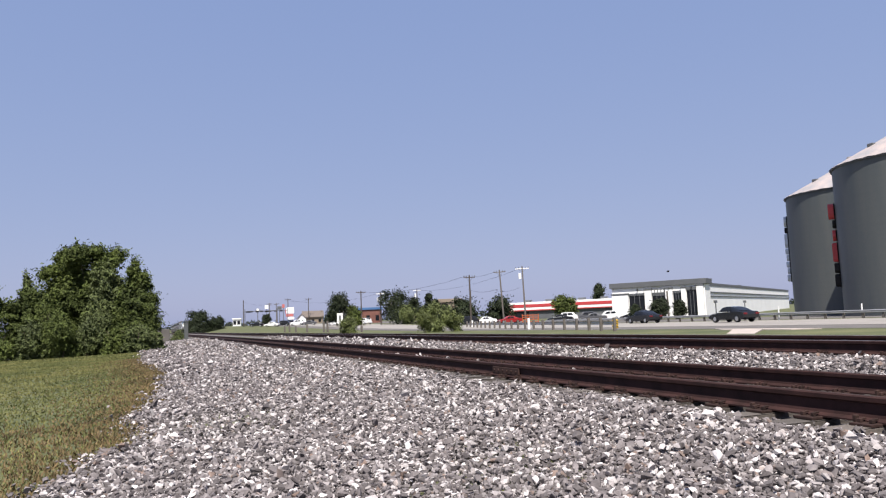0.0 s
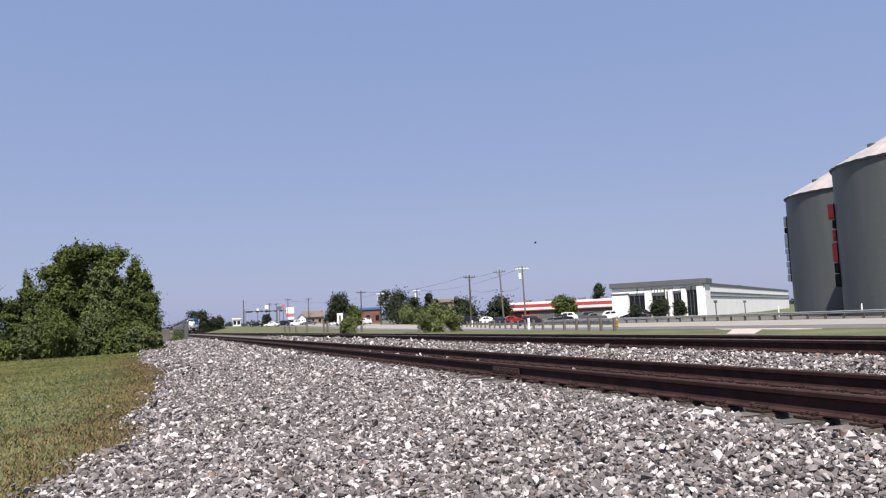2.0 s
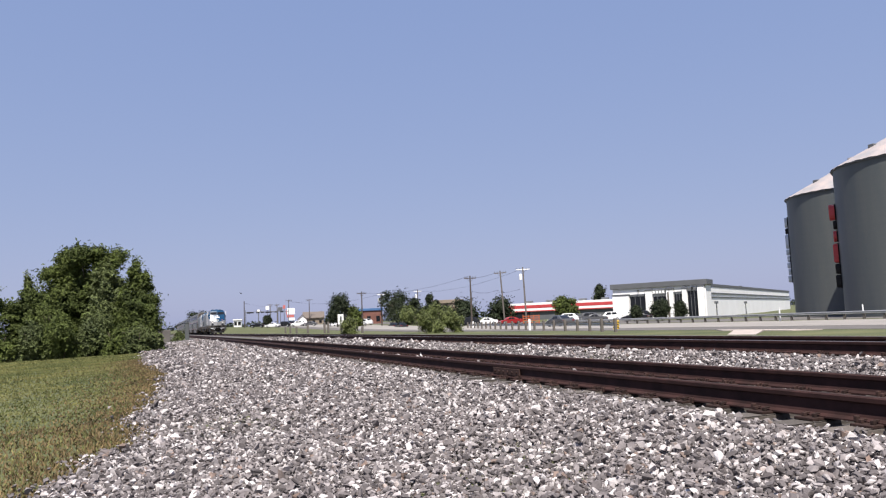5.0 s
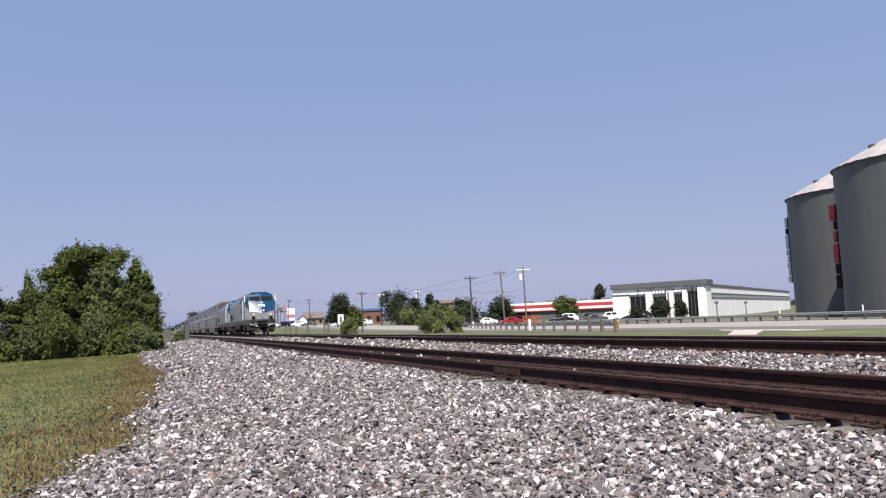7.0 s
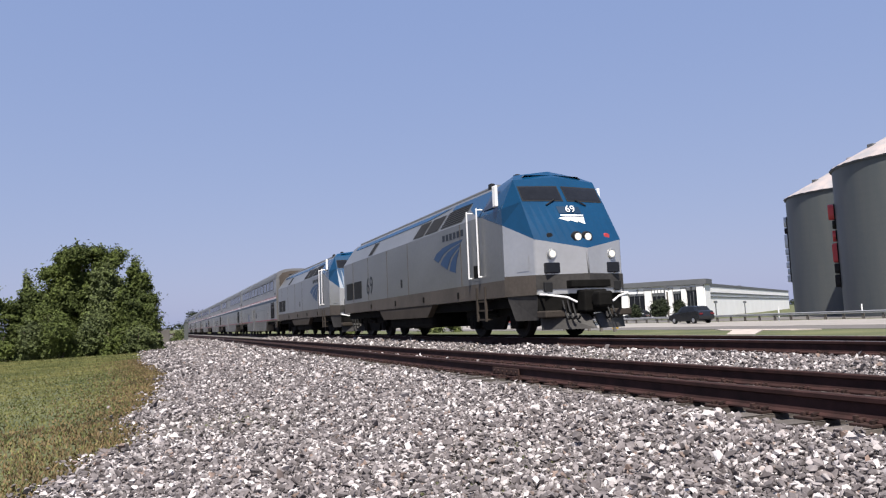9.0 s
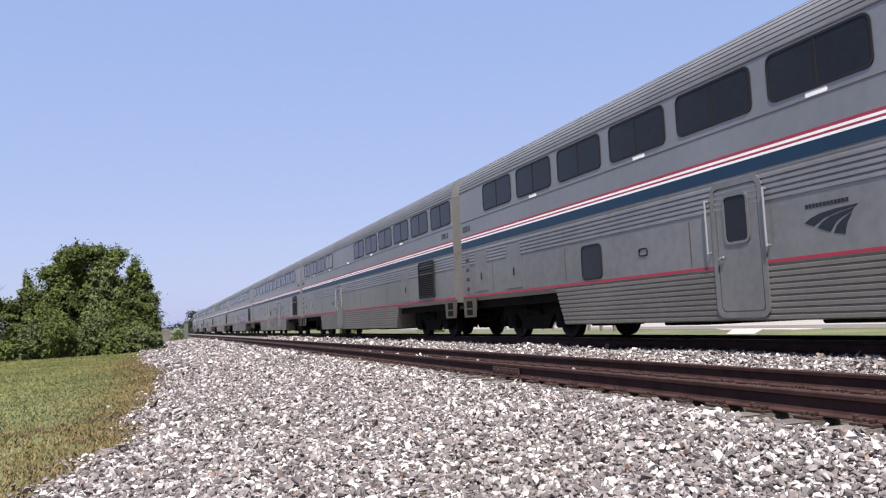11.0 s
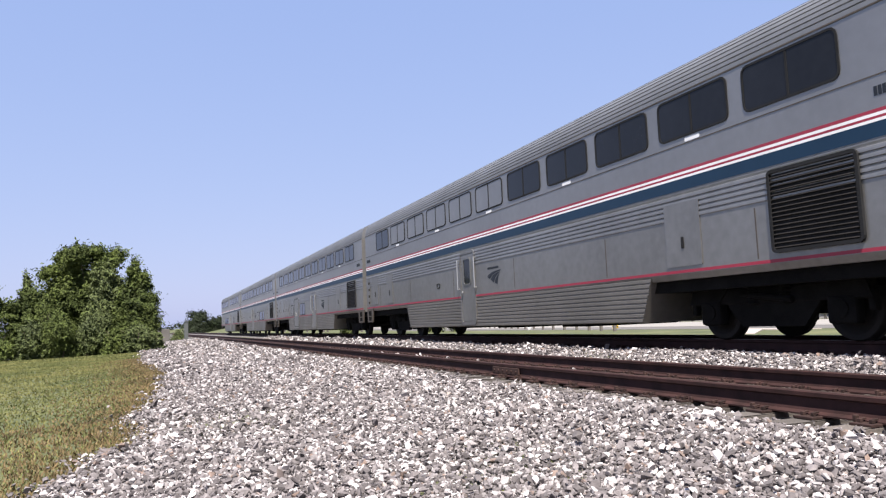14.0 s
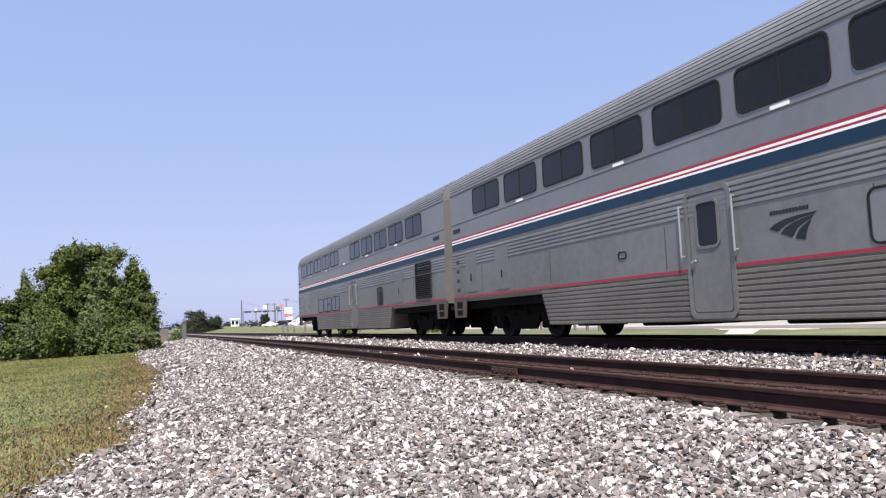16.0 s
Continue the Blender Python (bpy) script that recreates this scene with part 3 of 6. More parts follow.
def superliner(index, spec):
    """A two-level passenger car. Local y runs from its tail (0) to its front (-25.9), s = -y."""
    car = thing("passenger_car", spec["label"], "train car", group="cars of the passenger train")
    S = lambda s: -s
    e = 0.30
    # body: skirted middle between the bogies, and raised ends above them
    half = car_profile()
    mid = min((p for p in half if 1.10 <= p[1] <= 4.175), key=lambda p: abs(p[1] - 2.49))
    lower_wall = [(W - 0.05, 1.0)] + [p for p in half if 1.10 <= p[1] <= mid[1]] + [(0.0, mid[1])]
    bm = bmesh.new()
    loft(bm, lower_wall, S(CAR - e), S(e))
    part("lower_side", bm, M["steellow"], car, "weathered grey stainless lower side, darkened for its dim ground reflection")
    upper = [(0.0, mid[1] + 0.004)] + [(mid[0], mid[1] + 0.004)] + [p for p in half if mid[1] < p[1] <= 4.175] + [(0.0, 4.18)]
    bm = bmesh.new()
    loft(bm, upper, S(CAR - e), S(e))
    part("body", bm, M["steel"], car, "fluted stainless steel body")
    bm = bmesh.new()
    loft(bm, [(W - 0.002, 4.176)] + [p for p in half if p[1] > 4.18], S(CAR - e), S(e))
    part("roof", bm, M["roofgrey"], car, "fluted grey roof")
    lower = [p for p in half if p[1] <= 1.09]
    bm = bmesh.new()
    full = [(-x, z) for x, z in lower] + [(x, z) for x, z in reversed(lower)]
    a, b2 = [], []
    for x, z in full:
        u = (z - 0.28) / 0.8
        a.append(bm.verts.new((x, S(19.55 + 0.35 * u), z)))
        b2.append(bm.verts.new((x, S(6.05 - 0.35 * u), z)))
    for i in range(len(full) - 1):
        bm.faces.new((a[i], a[i + 1], b2[i + 1], b2[i]))
    bm.faces.new((a[-1], a[0], b2[0], b2[-1]))
    bm.faces.new(a)
    bm.faces.new(b2[::-1])
    part("skirt", bm, M["skirtsteel"], car, "grimy fluted lower skirt")
    # end skirts with step openings, whose inner shade is a flat black plate
    for s0, s1 in ((0.35, 1.15), (24.75, 25.55)):
        for far in (0, 1):
            m = pose(0, S((s0 + s1) / 2), 0, 0, 0, 180 if far else 0)
            st = Kit.put(("endstep",), "end_step", lambda b: prism(b, [(-0.46, 1.08), (0.46, 1.08), (0.40, 0.54), (-0.34, 0.54)], "x", -W, -W + 0.05), M["dirty"], car, m, "grimy corner step panel")
            Kit.put(("stepshade",), "step_well", lambda b: slab(b, -0.20, 0.22, 0.60, 1.0, 0.004, 0.02, 0.03), M["under"], st, Matrix())
            Kit.put(("steptread",), "tread", lambda b: slab(b, -0.19, 0.21, 0.76, 0.80, 0.012, 0.02, 0.01), M["dirty"], st, Matrix())
    # diaphragm and buffer beam at both ends
    for s, sg in ((e, 1), (CAR - e, -1)):
        bm = bmesh.new()
        outer = [(-1.30, 0.95), (-1.30, 4.35), (-1.10, 4.60), (-0.5, 4.74), (0.5, 4.74), (1.10, 4.60), (1.30, 4.35), (1.30, 0.95)]
        prism(bm, outer, "y", S(s - sg * 0.02), S(s - sg * 0.24))
        d = part("end_fairing", bm, M["diaphragm"], car, "brown weathered gangway fairing")
        bm = bmesh.new()
        prism(bm, rounded(1.3, 2.6, 0.15, 3, 0, 3.2), "y", S(s - sg * 0.24), S(s - sg * 0.295))
        part("gangway", bm, M["gasket"], d, "black rubber gangway")
    bm = bmesh.new()
    box(bm, -1.40, 1.40, S(25.55), S(0.35), 0.80, 1.02)
    for s in (2.5, 20.6):
        box(bm, -0.8, 0.8, S(s + 2.6), S(s), 0.35, 0.8, 0.03)
    for s in (9.0, 12.5, 16.0):
        box(bm, -1.2, 1.2, S(s + 1.1), S(s), 0.22, 0.7, 0.03)
    part("underframe", bm, M["under"], car)
    for s, sg in ((0.0, 1), (CAR, -1)):
        bm = bmesh.new()
        box(bm, -0.12, 0.12, S(s + sg * 0.05), S(s + sg * 0.9), 0.72, 0.95, 0.03)
        box(bm, -0.19, 0.19, S(s + sg * 0.02), S(s + sg * 0.32), 0.66, 1.0, 0.05)
        for sx in (-0.5, 0.55):
            for k in range(6):
                u = k / 6
                tube(bm, (sx, S(s + sg * (0.35 - 0.3 * u)), 0.72 - 0.28 * math.sin(u * 1.6)), (sx, S(s + sg * (0.30 - 0.3 * u)), 0.72 - 0.28 * math.sin((u + 0.17) * 1.6)), 0.03, seg=6)
        part("coupler", bm, M["under"], car)
    bogie(car, S(3.75))
    bogie(car, S(22.15))
    # bands along the car
    for far in (0, 1):
        for nm, z0, z1, mt in (("red_stripe", 2.815, 2.860, "stripered"), ("white_stripe", 2.774, 2.813, "stripewhite"), ("red_stripe", 2.741, 2.772, "stripered"),
                               ("white_stripe", 2.702, 2.739, "stripewhite"), ("blue_stripe", 2.505, 2.700, "stripeblue"),
                               ("low_red_stripe", 1.110, 1.158, "stripered")):
            Kit.put((nm, z0), nm, lambda b: box(b, -W - 0.005, -W + 0.01, -12.62, 12.62, z0, z1), M[mt], car, pose(0, S(CAR / 2), 0, 0, 0, 180 if far else 0))
    # windows of the upper deck
    for far in (0, 1):
        for k in range(12):
            if k in spec.get("blank", ()):
                continue
            s = spec.get("first", 2.03) + 2.045 * k + 0.83
            if s > 24.6:
                continue
            put_window(car, S(s), 3.43, 4.08, 1.66, far, "steel" if k in spec.get("covered", ()) else "glass")
        for s0, s1, cover in spec.get("low", ()):
            put_window(car, S((s0 + s1) / 2), 1.22, 1.87, s1 - s0, far, cover)
        # boarding door with its window, rails and handle
        s0 = spec.get("door", 10.95)
        m = pose(0, S(s0 + 0.46), 0, 0, 0, 180 if far else 0)
        fr = Kit.put(("doorframe",), "boarding_door", lambda b: ring(b, -0.46, 0.46, 0.42, 2.36, 0.09, 0.022, 0.07), M["steellow"], car, m, "grey boarding door")
        Kit.put(("leaf",), "door_leaf", lambda b: slab(b, -0.44, 0.44, 0.44, 2.34, 0.012, 0.02, 0.07), M["steellow"], fr, Matrix())
        Kit.put(("doorwin",), "pane", lambda b: slab(b, -0.22, 0.24, 1.50, 2.20, 0.016, 0.01, 0.07), M["glass"], fr, Matrix())
        Kit.put(("doorgasket",), "window_frame", lambda b: ring(b, -0.22, 0.24, 1.50, 2.20, 0.045, 0.03, 0.07), M["silver"], fr, Matrix())
        for sy in (-0.62, 0.62):
            Kit.put(("grab",), "grab_rail", lambda b: (tube(b, (-W - 0.07, 0, 1.35), (-W - 0.07, 0, 2.22), 0.018, seg=8), tube(b, (-W - 0.07, 0, 1.37), (-W, 0, 1.37), 0.015, seg=6),
                    tube(b, (-W - 0.07, 0, 2.2), (-W, 0, 2.2), 0.015, seg=6)), M["chrome"], fr, pose(0, sy, 0))
        Kit.put(("dhandle",), "handle", lambda b: tube(b, (-W - 0.05, 0.3, 1.28), (-W - 0.05, 0.40, 1.25), 0.02, seg=6), M["chrome"], fr, Matrix())
        # louvred grille near the front end
        g = spec.get("grille", 22.85)
        if g:
            gr = Kit.put(("grille",), "grille", lambda b: (ring(b, -0.71, 0.71, 1.29, 2.39, 0.05, 0.045, 0.03), slab(b, -0.71, 0.71, 1.29, 2.39, 0.012, 0.01, 0.02)), M["gasket"], car,
                         pose(0, S(g + 0.72), 0, 0, 0, 180 if far else 0), "dark louvred grille")
            for k in range(17):
                Kit.put(("slat",), "slat", lambda b: prism(b, [(-W - 0.042, 0.0), (-W - 0.026, 0.020), (-W - 0.023, 0.014), (-W - 0.038, -0.006)], "y", -0.70, 0.70), M["wheel"], gr, pose(0, 0, 1.31 + 0.063 * k))
        for s0, s1 in spec.get("bagg", ()):
            m = pose(0, S((s0 + s1) / 2), 0, 0, 0, 180 if far else 0)
            bd = Kit.put(("bagg",), "baggage_door", lambda b: (ring(b, -0.74, 0.74, 0.50, 2.24, 0.12, 0.018, 0.10), slab(b, -0.73, 0.73, 0.51, 2.23, 0.015, 0.02, 0.09)), M["steellow"], car, m, "plain grey baggage door")
            Kit.put(("bagggasket",), "seal", lambda b: ring(b, -0.735, 0.735, 0.505, 2.235, 0.02, 0.024, 0.09), M["gasket"], bd, Matrix())
            Kit.put(("bagghandle",), "handle", lambda b: tube(b, (-W - 0.04, 0.10, 1.42), (-W - 0.04, -0.04, 1.16), 0.02, seg=8), M["silver"], bd, Matrix())
        # equipment hatches, ladder rungs, small vents
        for s0, s1, z0, z1 in spec.get("hatch", ()) + ((1.3, 2.1, 1.25, 2.35), (3.3, 4.1, 1.22, 2.33), (20.4, 21.3, 1.22, 2.30)):
            w, h = s1 - s0, z1 - z0
            m = pose(0, S((s0 + s1) / 2), z0, 0, 0, 180 if far else 0)
            hb = Kit.put(("hatch", round(w, 2), round(h, 2)), "hatch", lambda b: slab(b, -w / 2, w / 2, 0, h, 0.016, 0.02, 0.02), M["steellow"], car, m)
            Kit.put(("latch",), "latch", lambda b: slab(b, -0.03, 0.03, 0.3, 0.5, 0.028, 0.02, 0.02), M["gasket"], hb, Matrix())
        lad = Kit.put(("ladder",), "ladder", lambda b: slab(b, -0.13, 0.13, 1.22, 2.34, 0.014, 0.02, 0.02), M["steellow"], car, pose(0, S(0.75), 0, 0, 0, 180 if far else 0))
        for k in range(4):
            Kit.put(("rung",), "rung", lambda b: slab(b, -0.11, 0.11, 0, 0.10, 0.018, 0.02, 0.02), M["grime"], lad, pose(0, 0, 1.29 + 0.27 * k))
        # plain marks where emblem and numbers stand
        q = spec.get("emblem", 13.1)
        if q:
            Kit.put(("emblem",), "emblem", lambda b: emblem(b, 0, 1.56, 0.85, 0.36), M["logo"], car, pose(0, S(q), 0, 0, 0, 180 if far else 0))
            Kit.put(("mark",), "lettering", lambda b: bars(b, -0.3, 1.79, 0.7, 0.055, 12), M["logo"], car, pose(0, S(q), 0, 0, 0, 180 if far else 0))
        for s in (0.75, 24.9):
            if spec.get("number"):
                o = digits(spec["number"], 0.17, M["logo"], car)
                o.matrix_basis = pose(0, S(s), 0, 0, 0, 180 if far else 0) @ SIDEWAYS(-W - 0.005, 0, 2.99)
                continue
            Kit.put(("number",), "number_mark", lambda b: bars(b, -0.26, 3.02, 0.55, 0.12, 9), M["logo"], car, pose(0, S(s), 0, 0, 0, 180 if far else 0))
        for s in (5.0, 9.2, 13.2, 17.3, 21.4):
            Kit.put(("sticker",), "pale_label", lambda b: slab(b, -0.18, 0.18, 3.30, 3.37, 0.004, 0.01, 0.01), M["stripewhite"], car, pose(0, S(s - 0.15 + spec.get("first", 2.03) - 2.03), 0, 0, 0, 180 if far else 0))
        Kit.put(("smallvent",), "vent", lambda b: (ring(b, -0.11, 0.11, 1.52, 1.62, 0.025, 0.014, 0.03)), M["gasket"], car, pose(0, S(9.0), 0, 0, 0, 180 if far else 0))
        # seams between side panels
        for s in (2.4, 6.2, 10.3, 14.4, 18.5, 22.5):
            Kit.put(("seam",), "panel_seam", lambda b: box(b, -W - 0.003, -W + 0.005, -0.012, 0.012, 1.19, 1.95), M["dirty"], car, pose(0, S(s), 0, 0, 0, 180 if far else 0))
        Kit.put(("ledge",), "window_ledge", lambda b: box(b, -W - 0.007, -W + 0.005, -12.62, 12.62, 3.27, 3.285), M["dirty"], car, pose(0, S(CAR / 2), 0, 0, 0, 180 if far else 0))
        Kit.put(("drip",), "drip_rail", lambda b: box(b, -W - 0.012, -W + 0.01, -12.62, 12.62, 4.155, 4.175), M["dirty"], car, pose(0, S(CAR / 2), 0, 0, 0, 180 if far else 0))
    return car


def p_loco(label):
    """A streamlined diesel passenger locomotive. Local y from its rear (0) to its front (-21.03), s = -y."""
    lo = thing("diesel_locomotive", label, "locomotive", group="locomotives of the passenger train")
    S = lambda s: -s
    F = 19.75                        # datum for what stands on the sides
    hw = 1.52
    sec = [(hw, 1.02), (hw, 3.30), (0.98, 4.08), (0.80, 4.22), (0.0, 4.25)]
    bm = bmesh.new()
    full = [(-x, z) for x, z in sec] + [(x, z) for x, z in reversed(sec[:-1])]
    CB = 18.05                       # where the cab begins to taper
    a = [bm.verts.new((x, S(0.4), z)) for x, z in full]
    b2 = [bm.verts.new((x, S(CB), z)) for x, z in full]
    for i in range(len(full) - 1):
        bm.faces.new((a[i], a[i + 1], b2[i + 1], b2[i]))
    bm.faces.new((a[-1], a[0], b2[0], b2[-1]))
    bm.faces.new(a)
    part("body", bm, M["silver"], lo, "silver painted body")
    # nose: a wedge in plan that flattens upwards, silver below and blue above, with tapered cheeks
    N, nh = 19.22, 1.238
    bm = bmesh.new()
    for sg in (-1, 1):
        for q in ([(sg * nh, N, 1.02), (0, N + 0.42, 1.02), (0, N + 0.42, 2.12), (sg * nh, N, 2.38)], [(sg * hw, CB, 1.02), (sg * nh, N, 1.02), (sg * nh, N, 2.38), (sg * hw, CB, 2.87)]):
            bm.faces.new([bm.verts.new((x, S(s), z)) for x, s, z in q])
    bmesh.ops.remove_doubles(bm, verts=bm.verts, dist=0.001)
    seams = [e for e in bm.edges if len(e.link_faces) == 2]
    bmesh.ops.bevel(bm, geom=seams, offset=0.05, segments=3, affect="EDGES", profile=0.5)
    part("nose", bm, M["noselit"], lo, "silver lower nose, tone lightened for sunlight")
    rows = [[(nh, N, 2.38), (0, N + 0.42, 2.12)], [(1.218, 18.57, 3.42), (0, 18.72, 3.40)], [(1.20, 18.14, 4.06), (0, 18.17, 4.17)], [(0.98, 17.80, 4.25), (0, 17.85, 4.385)]]

    def on_face(u, z, out=0.0):
        """A point on the wedge front: u from 0 at the ridge to +-1 at the corner."""
        w = abs(u)
        for r0, r1 in zip(rows, rows[1:]):
            lo_, hi_ = Vector(r0[1]).lerp(Vector(r0[0]), w), Vector(r1[1]).lerp(Vector(r1[0]), w)
            if z <= hi_.z or r1 is rows[-1]:
                c = lo_.lerp(hi_, (z - lo_.z) / (hi_.z - lo_.z))
                return (math.copysign(c.x, u), S(c.y + out), z)

    bm = bmesh.new()
    for sg in (-1, 1):
        for r0, r1 in zip(rows, rows[1:]):
            for k in range(6):
                cell = [Vector(r[1]).lerp(Vector(r[0]), p / 6) for r, p in ((r0, k), (r0, k + 1), (r1, k + 1), (r1, k))]
                bm.faces.new([bm.verts.new((sg * c.x, S(c.y), c.z)) for c in cell])
        for q in ([(hw, CB, 2.87), (nh, N, 2.38), (1.218, 18.57, 3.42), (hw, CB, 3.30)], [(hw, CB, 3.30), (1.218, 18.57, 3.42), (1.20, 18.14, 4.06)],
                  [(hw, 16.6, 3.304), (hw, CB, 3.30), (1.20, 18.14, 4.06), (0.99, 16.6, 4.09)], [(0.99, 16.6, 4.09), (1.20, 18.14, 4.06), (0.98, 17.80, 4.25), (0.80, 16.6, 4.228)],
                  [(0.80, 16.6, 4.228), (0.98, 17.80, 4.25), (0, 17.85, 4.385), (0, 16.3, 4.36)]):
            bm.faces.new([bm.verts.new((sg * x, S(s), z)) for x, s, z in q])
    bmesh.ops.remove_doubles(bm, verts=bm.verts, dist=0.001)
    part("cab", bm, M["locoblue"], lo, "glossy blue cab front and sides")

    def patch(name, quad, material, parent, out=0.012, label=""):
        b = bmesh.new()
        if len(quad) == 4:
            (u0, z0), (u1, z1), (u2, z2), (u3, z3) = quad
            grid = []
            for i in range(9):
                p, line = i / 8, []
                for k in range(7):
                    q = k / 6
                    u = (u0 * (1 - p) + u1 * p) * (1 - q) + (u3 * (1 - p) + u2 * p) * q
                    z = (z0 * (1 - p) + z1 * p) * (1 - q) + (z3 * (1 - p) + z2 * p) * q
                    rim = i in (0, 8) or k in (0, 6)
                    line.append(b.verts.new(on_face(u, z, out * (0.55 if rim else 1.0))))
                grid.append(line)
            for r0, r1 in zip(grid, grid[1:]):
                for k in range(6):
                    b.faces.new((r0[k], r0[k + 1], r1[k + 1], r1[k]))
        else:
            top = [b.verts.new(on_face(u, z, out)) for u, z in quad]
            n = len(top) // 2
            b.faces.new((top[0], top[1], top[4], top[5]))
            b.faces.new((top[1], top[2], top[3], top[4]))
        return part(name, b, material, parent, label)

    for sg in (-1, 1):
        wf = patch("windscreen", [(sg * 0.045, 3.43), (sg * 0.965, 3.43), (sg * 0.97, 3.87), (sg * 0.045, 3.89)], M["gasket"], lo, 0.014)
        patch("pane", [(sg * 0.07, 3.46), (sg * 0.94, 3.46), (sg * 0.945, 3.84), (sg * 0.07, 3.86)], M["glass"], wf, 0.020)
        b = bmesh.new()
        tube(b, on_face(sg * 0.48, 3.32, 0.03), on_face(sg * 0.25, 3.48, 0.05), 0.018, seg=6)
        part("wiper", b, M["black"], wf)
        # side of the cab: blue sweep, its window and mirror
        b = bmesh.new()
        q = [(CB, 2.87), (16.75, 3.27), (16.5, 3.30), (CB, 3.30)]
        prism(b, [(S(s), z) for s, z in q], "x", sg * (hw + 0.004), sg * (hw - 0.03))
        part("cab_side", b, M["locoblue"], lo, "blue sweep on the cab side")
        b = bmesh.new()
        sl = lambda s, k: (sg * (hw + 0.012 - 0.54 * k), S(s), 3.305 + 0.78 * k + 0.006)
        b.faces.new([b.verts.new(sl(s, k)) for s, k in ((16.62, 0.0), (16.5, 0.0), (15.42, 0.5), (15.30, 0.78), (13.6, 0.80), (13.6, 1.0), (16.62, 1.0))])
        part("cab_shoulder", b, M["locoblue"], lo)
        b = bmesh.new()
        cq = [Vector((hw, 16.6, 3.304)), Vector((hw, CB, 3.30)), Vector((1.20, 18.14, 4.06)), Vector((0.99, 16.6, 4.09))]
        spots = [cq[0].lerp(cq[1], p).lerp(cq[3].lerp(cq[2], p), q) for p, q in ((0.12, 0.14), (0.60, 0.14), (0.56, 0.78), (0.12, 0.80))]
        b.faces.new([b.verts.new((sg * (c.x + 0.035), S(c.y), c.z + 0.02)) for c in spots])
        part("side_window", b, M["glass"], lo)
        b = bmesh.new()
        box(b, sg * 1.56 - 0.04, sg * 1.56 + 0.04, S(17.88), S(17.68), 3.40, 3.96, 0.02)
        part("mirror", b, M["white"], lo, "white mirror housing")
        b = bmesh.new()
        v = [sl(s, k) for s, k in ((13.6, 1.0), (1.2, 1.0), (1.2, 0.80), (F - 8.5, 0.80))]
        b.faces.new([b.verts.new(p) for p in v])
        part("roof_band", b, M["locoblue"], lo)
        # louvres and engine room windows on the slope
        for s0, s1, nm in ((15.25, 13.45, "louvre"), (13.22, 12.0, "engine_window"), (11.8, 10.75, "engine_window"), (5.35, 4.75, "engine_window")):
            b = bmesh.new()
            if nm == "louvre":
                for k in range(7):
                    b.faces.new([b.verts.new(p) for p in (sl(s0, 0.08 + 0.1 * k), sl(s1, 0.08 + 0.1 * k), sl(s1, 0.15 + 0.1 * k), sl(s0, 0.15 + 0.1 * k))])
            else:
                b.faces.new([b.verts.new(sl(s, k)) for s, k in ((s0, 0.06), (s1, 0.06), (s1, 0.72), (s0, 0.72))])
            part(nm, b, M["gasket"], lo)
        # cab door with grab rails and steps
        x = sg * hw
        sides = lambda *r: box(b, min(x, x + sg * r[0]), max(x, x + sg * r[0]), S(r[1]), S(r[2]), r[3], r[4], 0.006)
        b = bmesh.new()
        sides(0.008, 16.52, 16.02, 1.55, 3.26)
        door = part("cab_door", b, M["silver"], lo)
        for s in (16.62, 15.92):
            b = bmesh.new()
            tube(b, (x + sg * 0.09, S(s), 1.62), (x + sg * 0.09, S(s), 3.55), 0.022, seg=8)
            tube(b, (x + sg * 0.09, S(s), 1.64), (x, S(s), 1.64), 0.02, seg=6)
            tube(b, (x + sg * 0.09, S(s), 3.5), (x - sg * 0.1, S(s), 3.5), 0.02, seg=6)
            part("grab_rail", b, M["stripewhite"], door, "white grab rail")
        b = bmesh.new()
        sides(0.012, 16.46, 16.08, 1.62, 1.98)
        part("step_recess", b, M["under"], door)
        b = bmesh.new()
        sides(0.014, 16.44, 16.36, 2.32, 2.52)
        part("door_latch", b, M["gasket"], door)
        for k in range(4):
            b = bmesh.new()
            box(b, min(x, x - sg * 0.2), max(x, x - sg * 0.2), S(F - 2.98), S(F - 3.5), 0.45 + 0.25 * k, 0.49 + 0.25 * k)
            part("step", b, M["grime"], lo)
        for s in (F - 2.96, F - 3.52):
            b = bmesh.new()
            box(b, x - 0.03, x + 0.03, S(s) - 0.03, S(s) + 0.03, 0.42, 1.35)
            part("step_frame", b, M["grime"], lo)
        for s in (F - 4.6, F - 9.6, F - 12.2, F - 15.0, F - 17.6):
            b = bmesh.new()
            sides(0.005, s + 0.015, s - 0.015, 1.43, 3.28)
            part("panel_seam", b, M["dirty"], lo)
        for s in (F - 4.9, F - 8.0, F - 11.2, F - 14.6):
            b = bmesh.new()
            sides(0.03, s + 0.06, s - 0.06, 1.12, 1.30)
            part("jacking_pad", b, M["under"], lo)
        # grilles at the rear and marks
        for s0, s1 in ((0.85, 2.1), (2.3, 3.6)):
            b = bmesh.new()
            sides(0.012, s1, s0, 1.62, 2.38)
            part("intake_grille", b, M["gasket"], lo)
        for s0, s1, z0, z1 in ((F - 10.3, F - 10.5, 1.75, 2.05), (17.92, 17.86, 2.05, 2.2)):
            b = bmesh.new()
            sides(0.008, s1, s0, z0, z1)
            part("hatch", b, M["black"] if z1 - z0 < 0.32 and s0 < F - 2 else M["silver"], lo)
        b = bmesh.new()
        sides(0.006, CB, 0.42, 1.02, 1.46)
        part("sill_band", b, M["dirty"], lo, "brown road grime along the sill")
        b = bmesh.new()
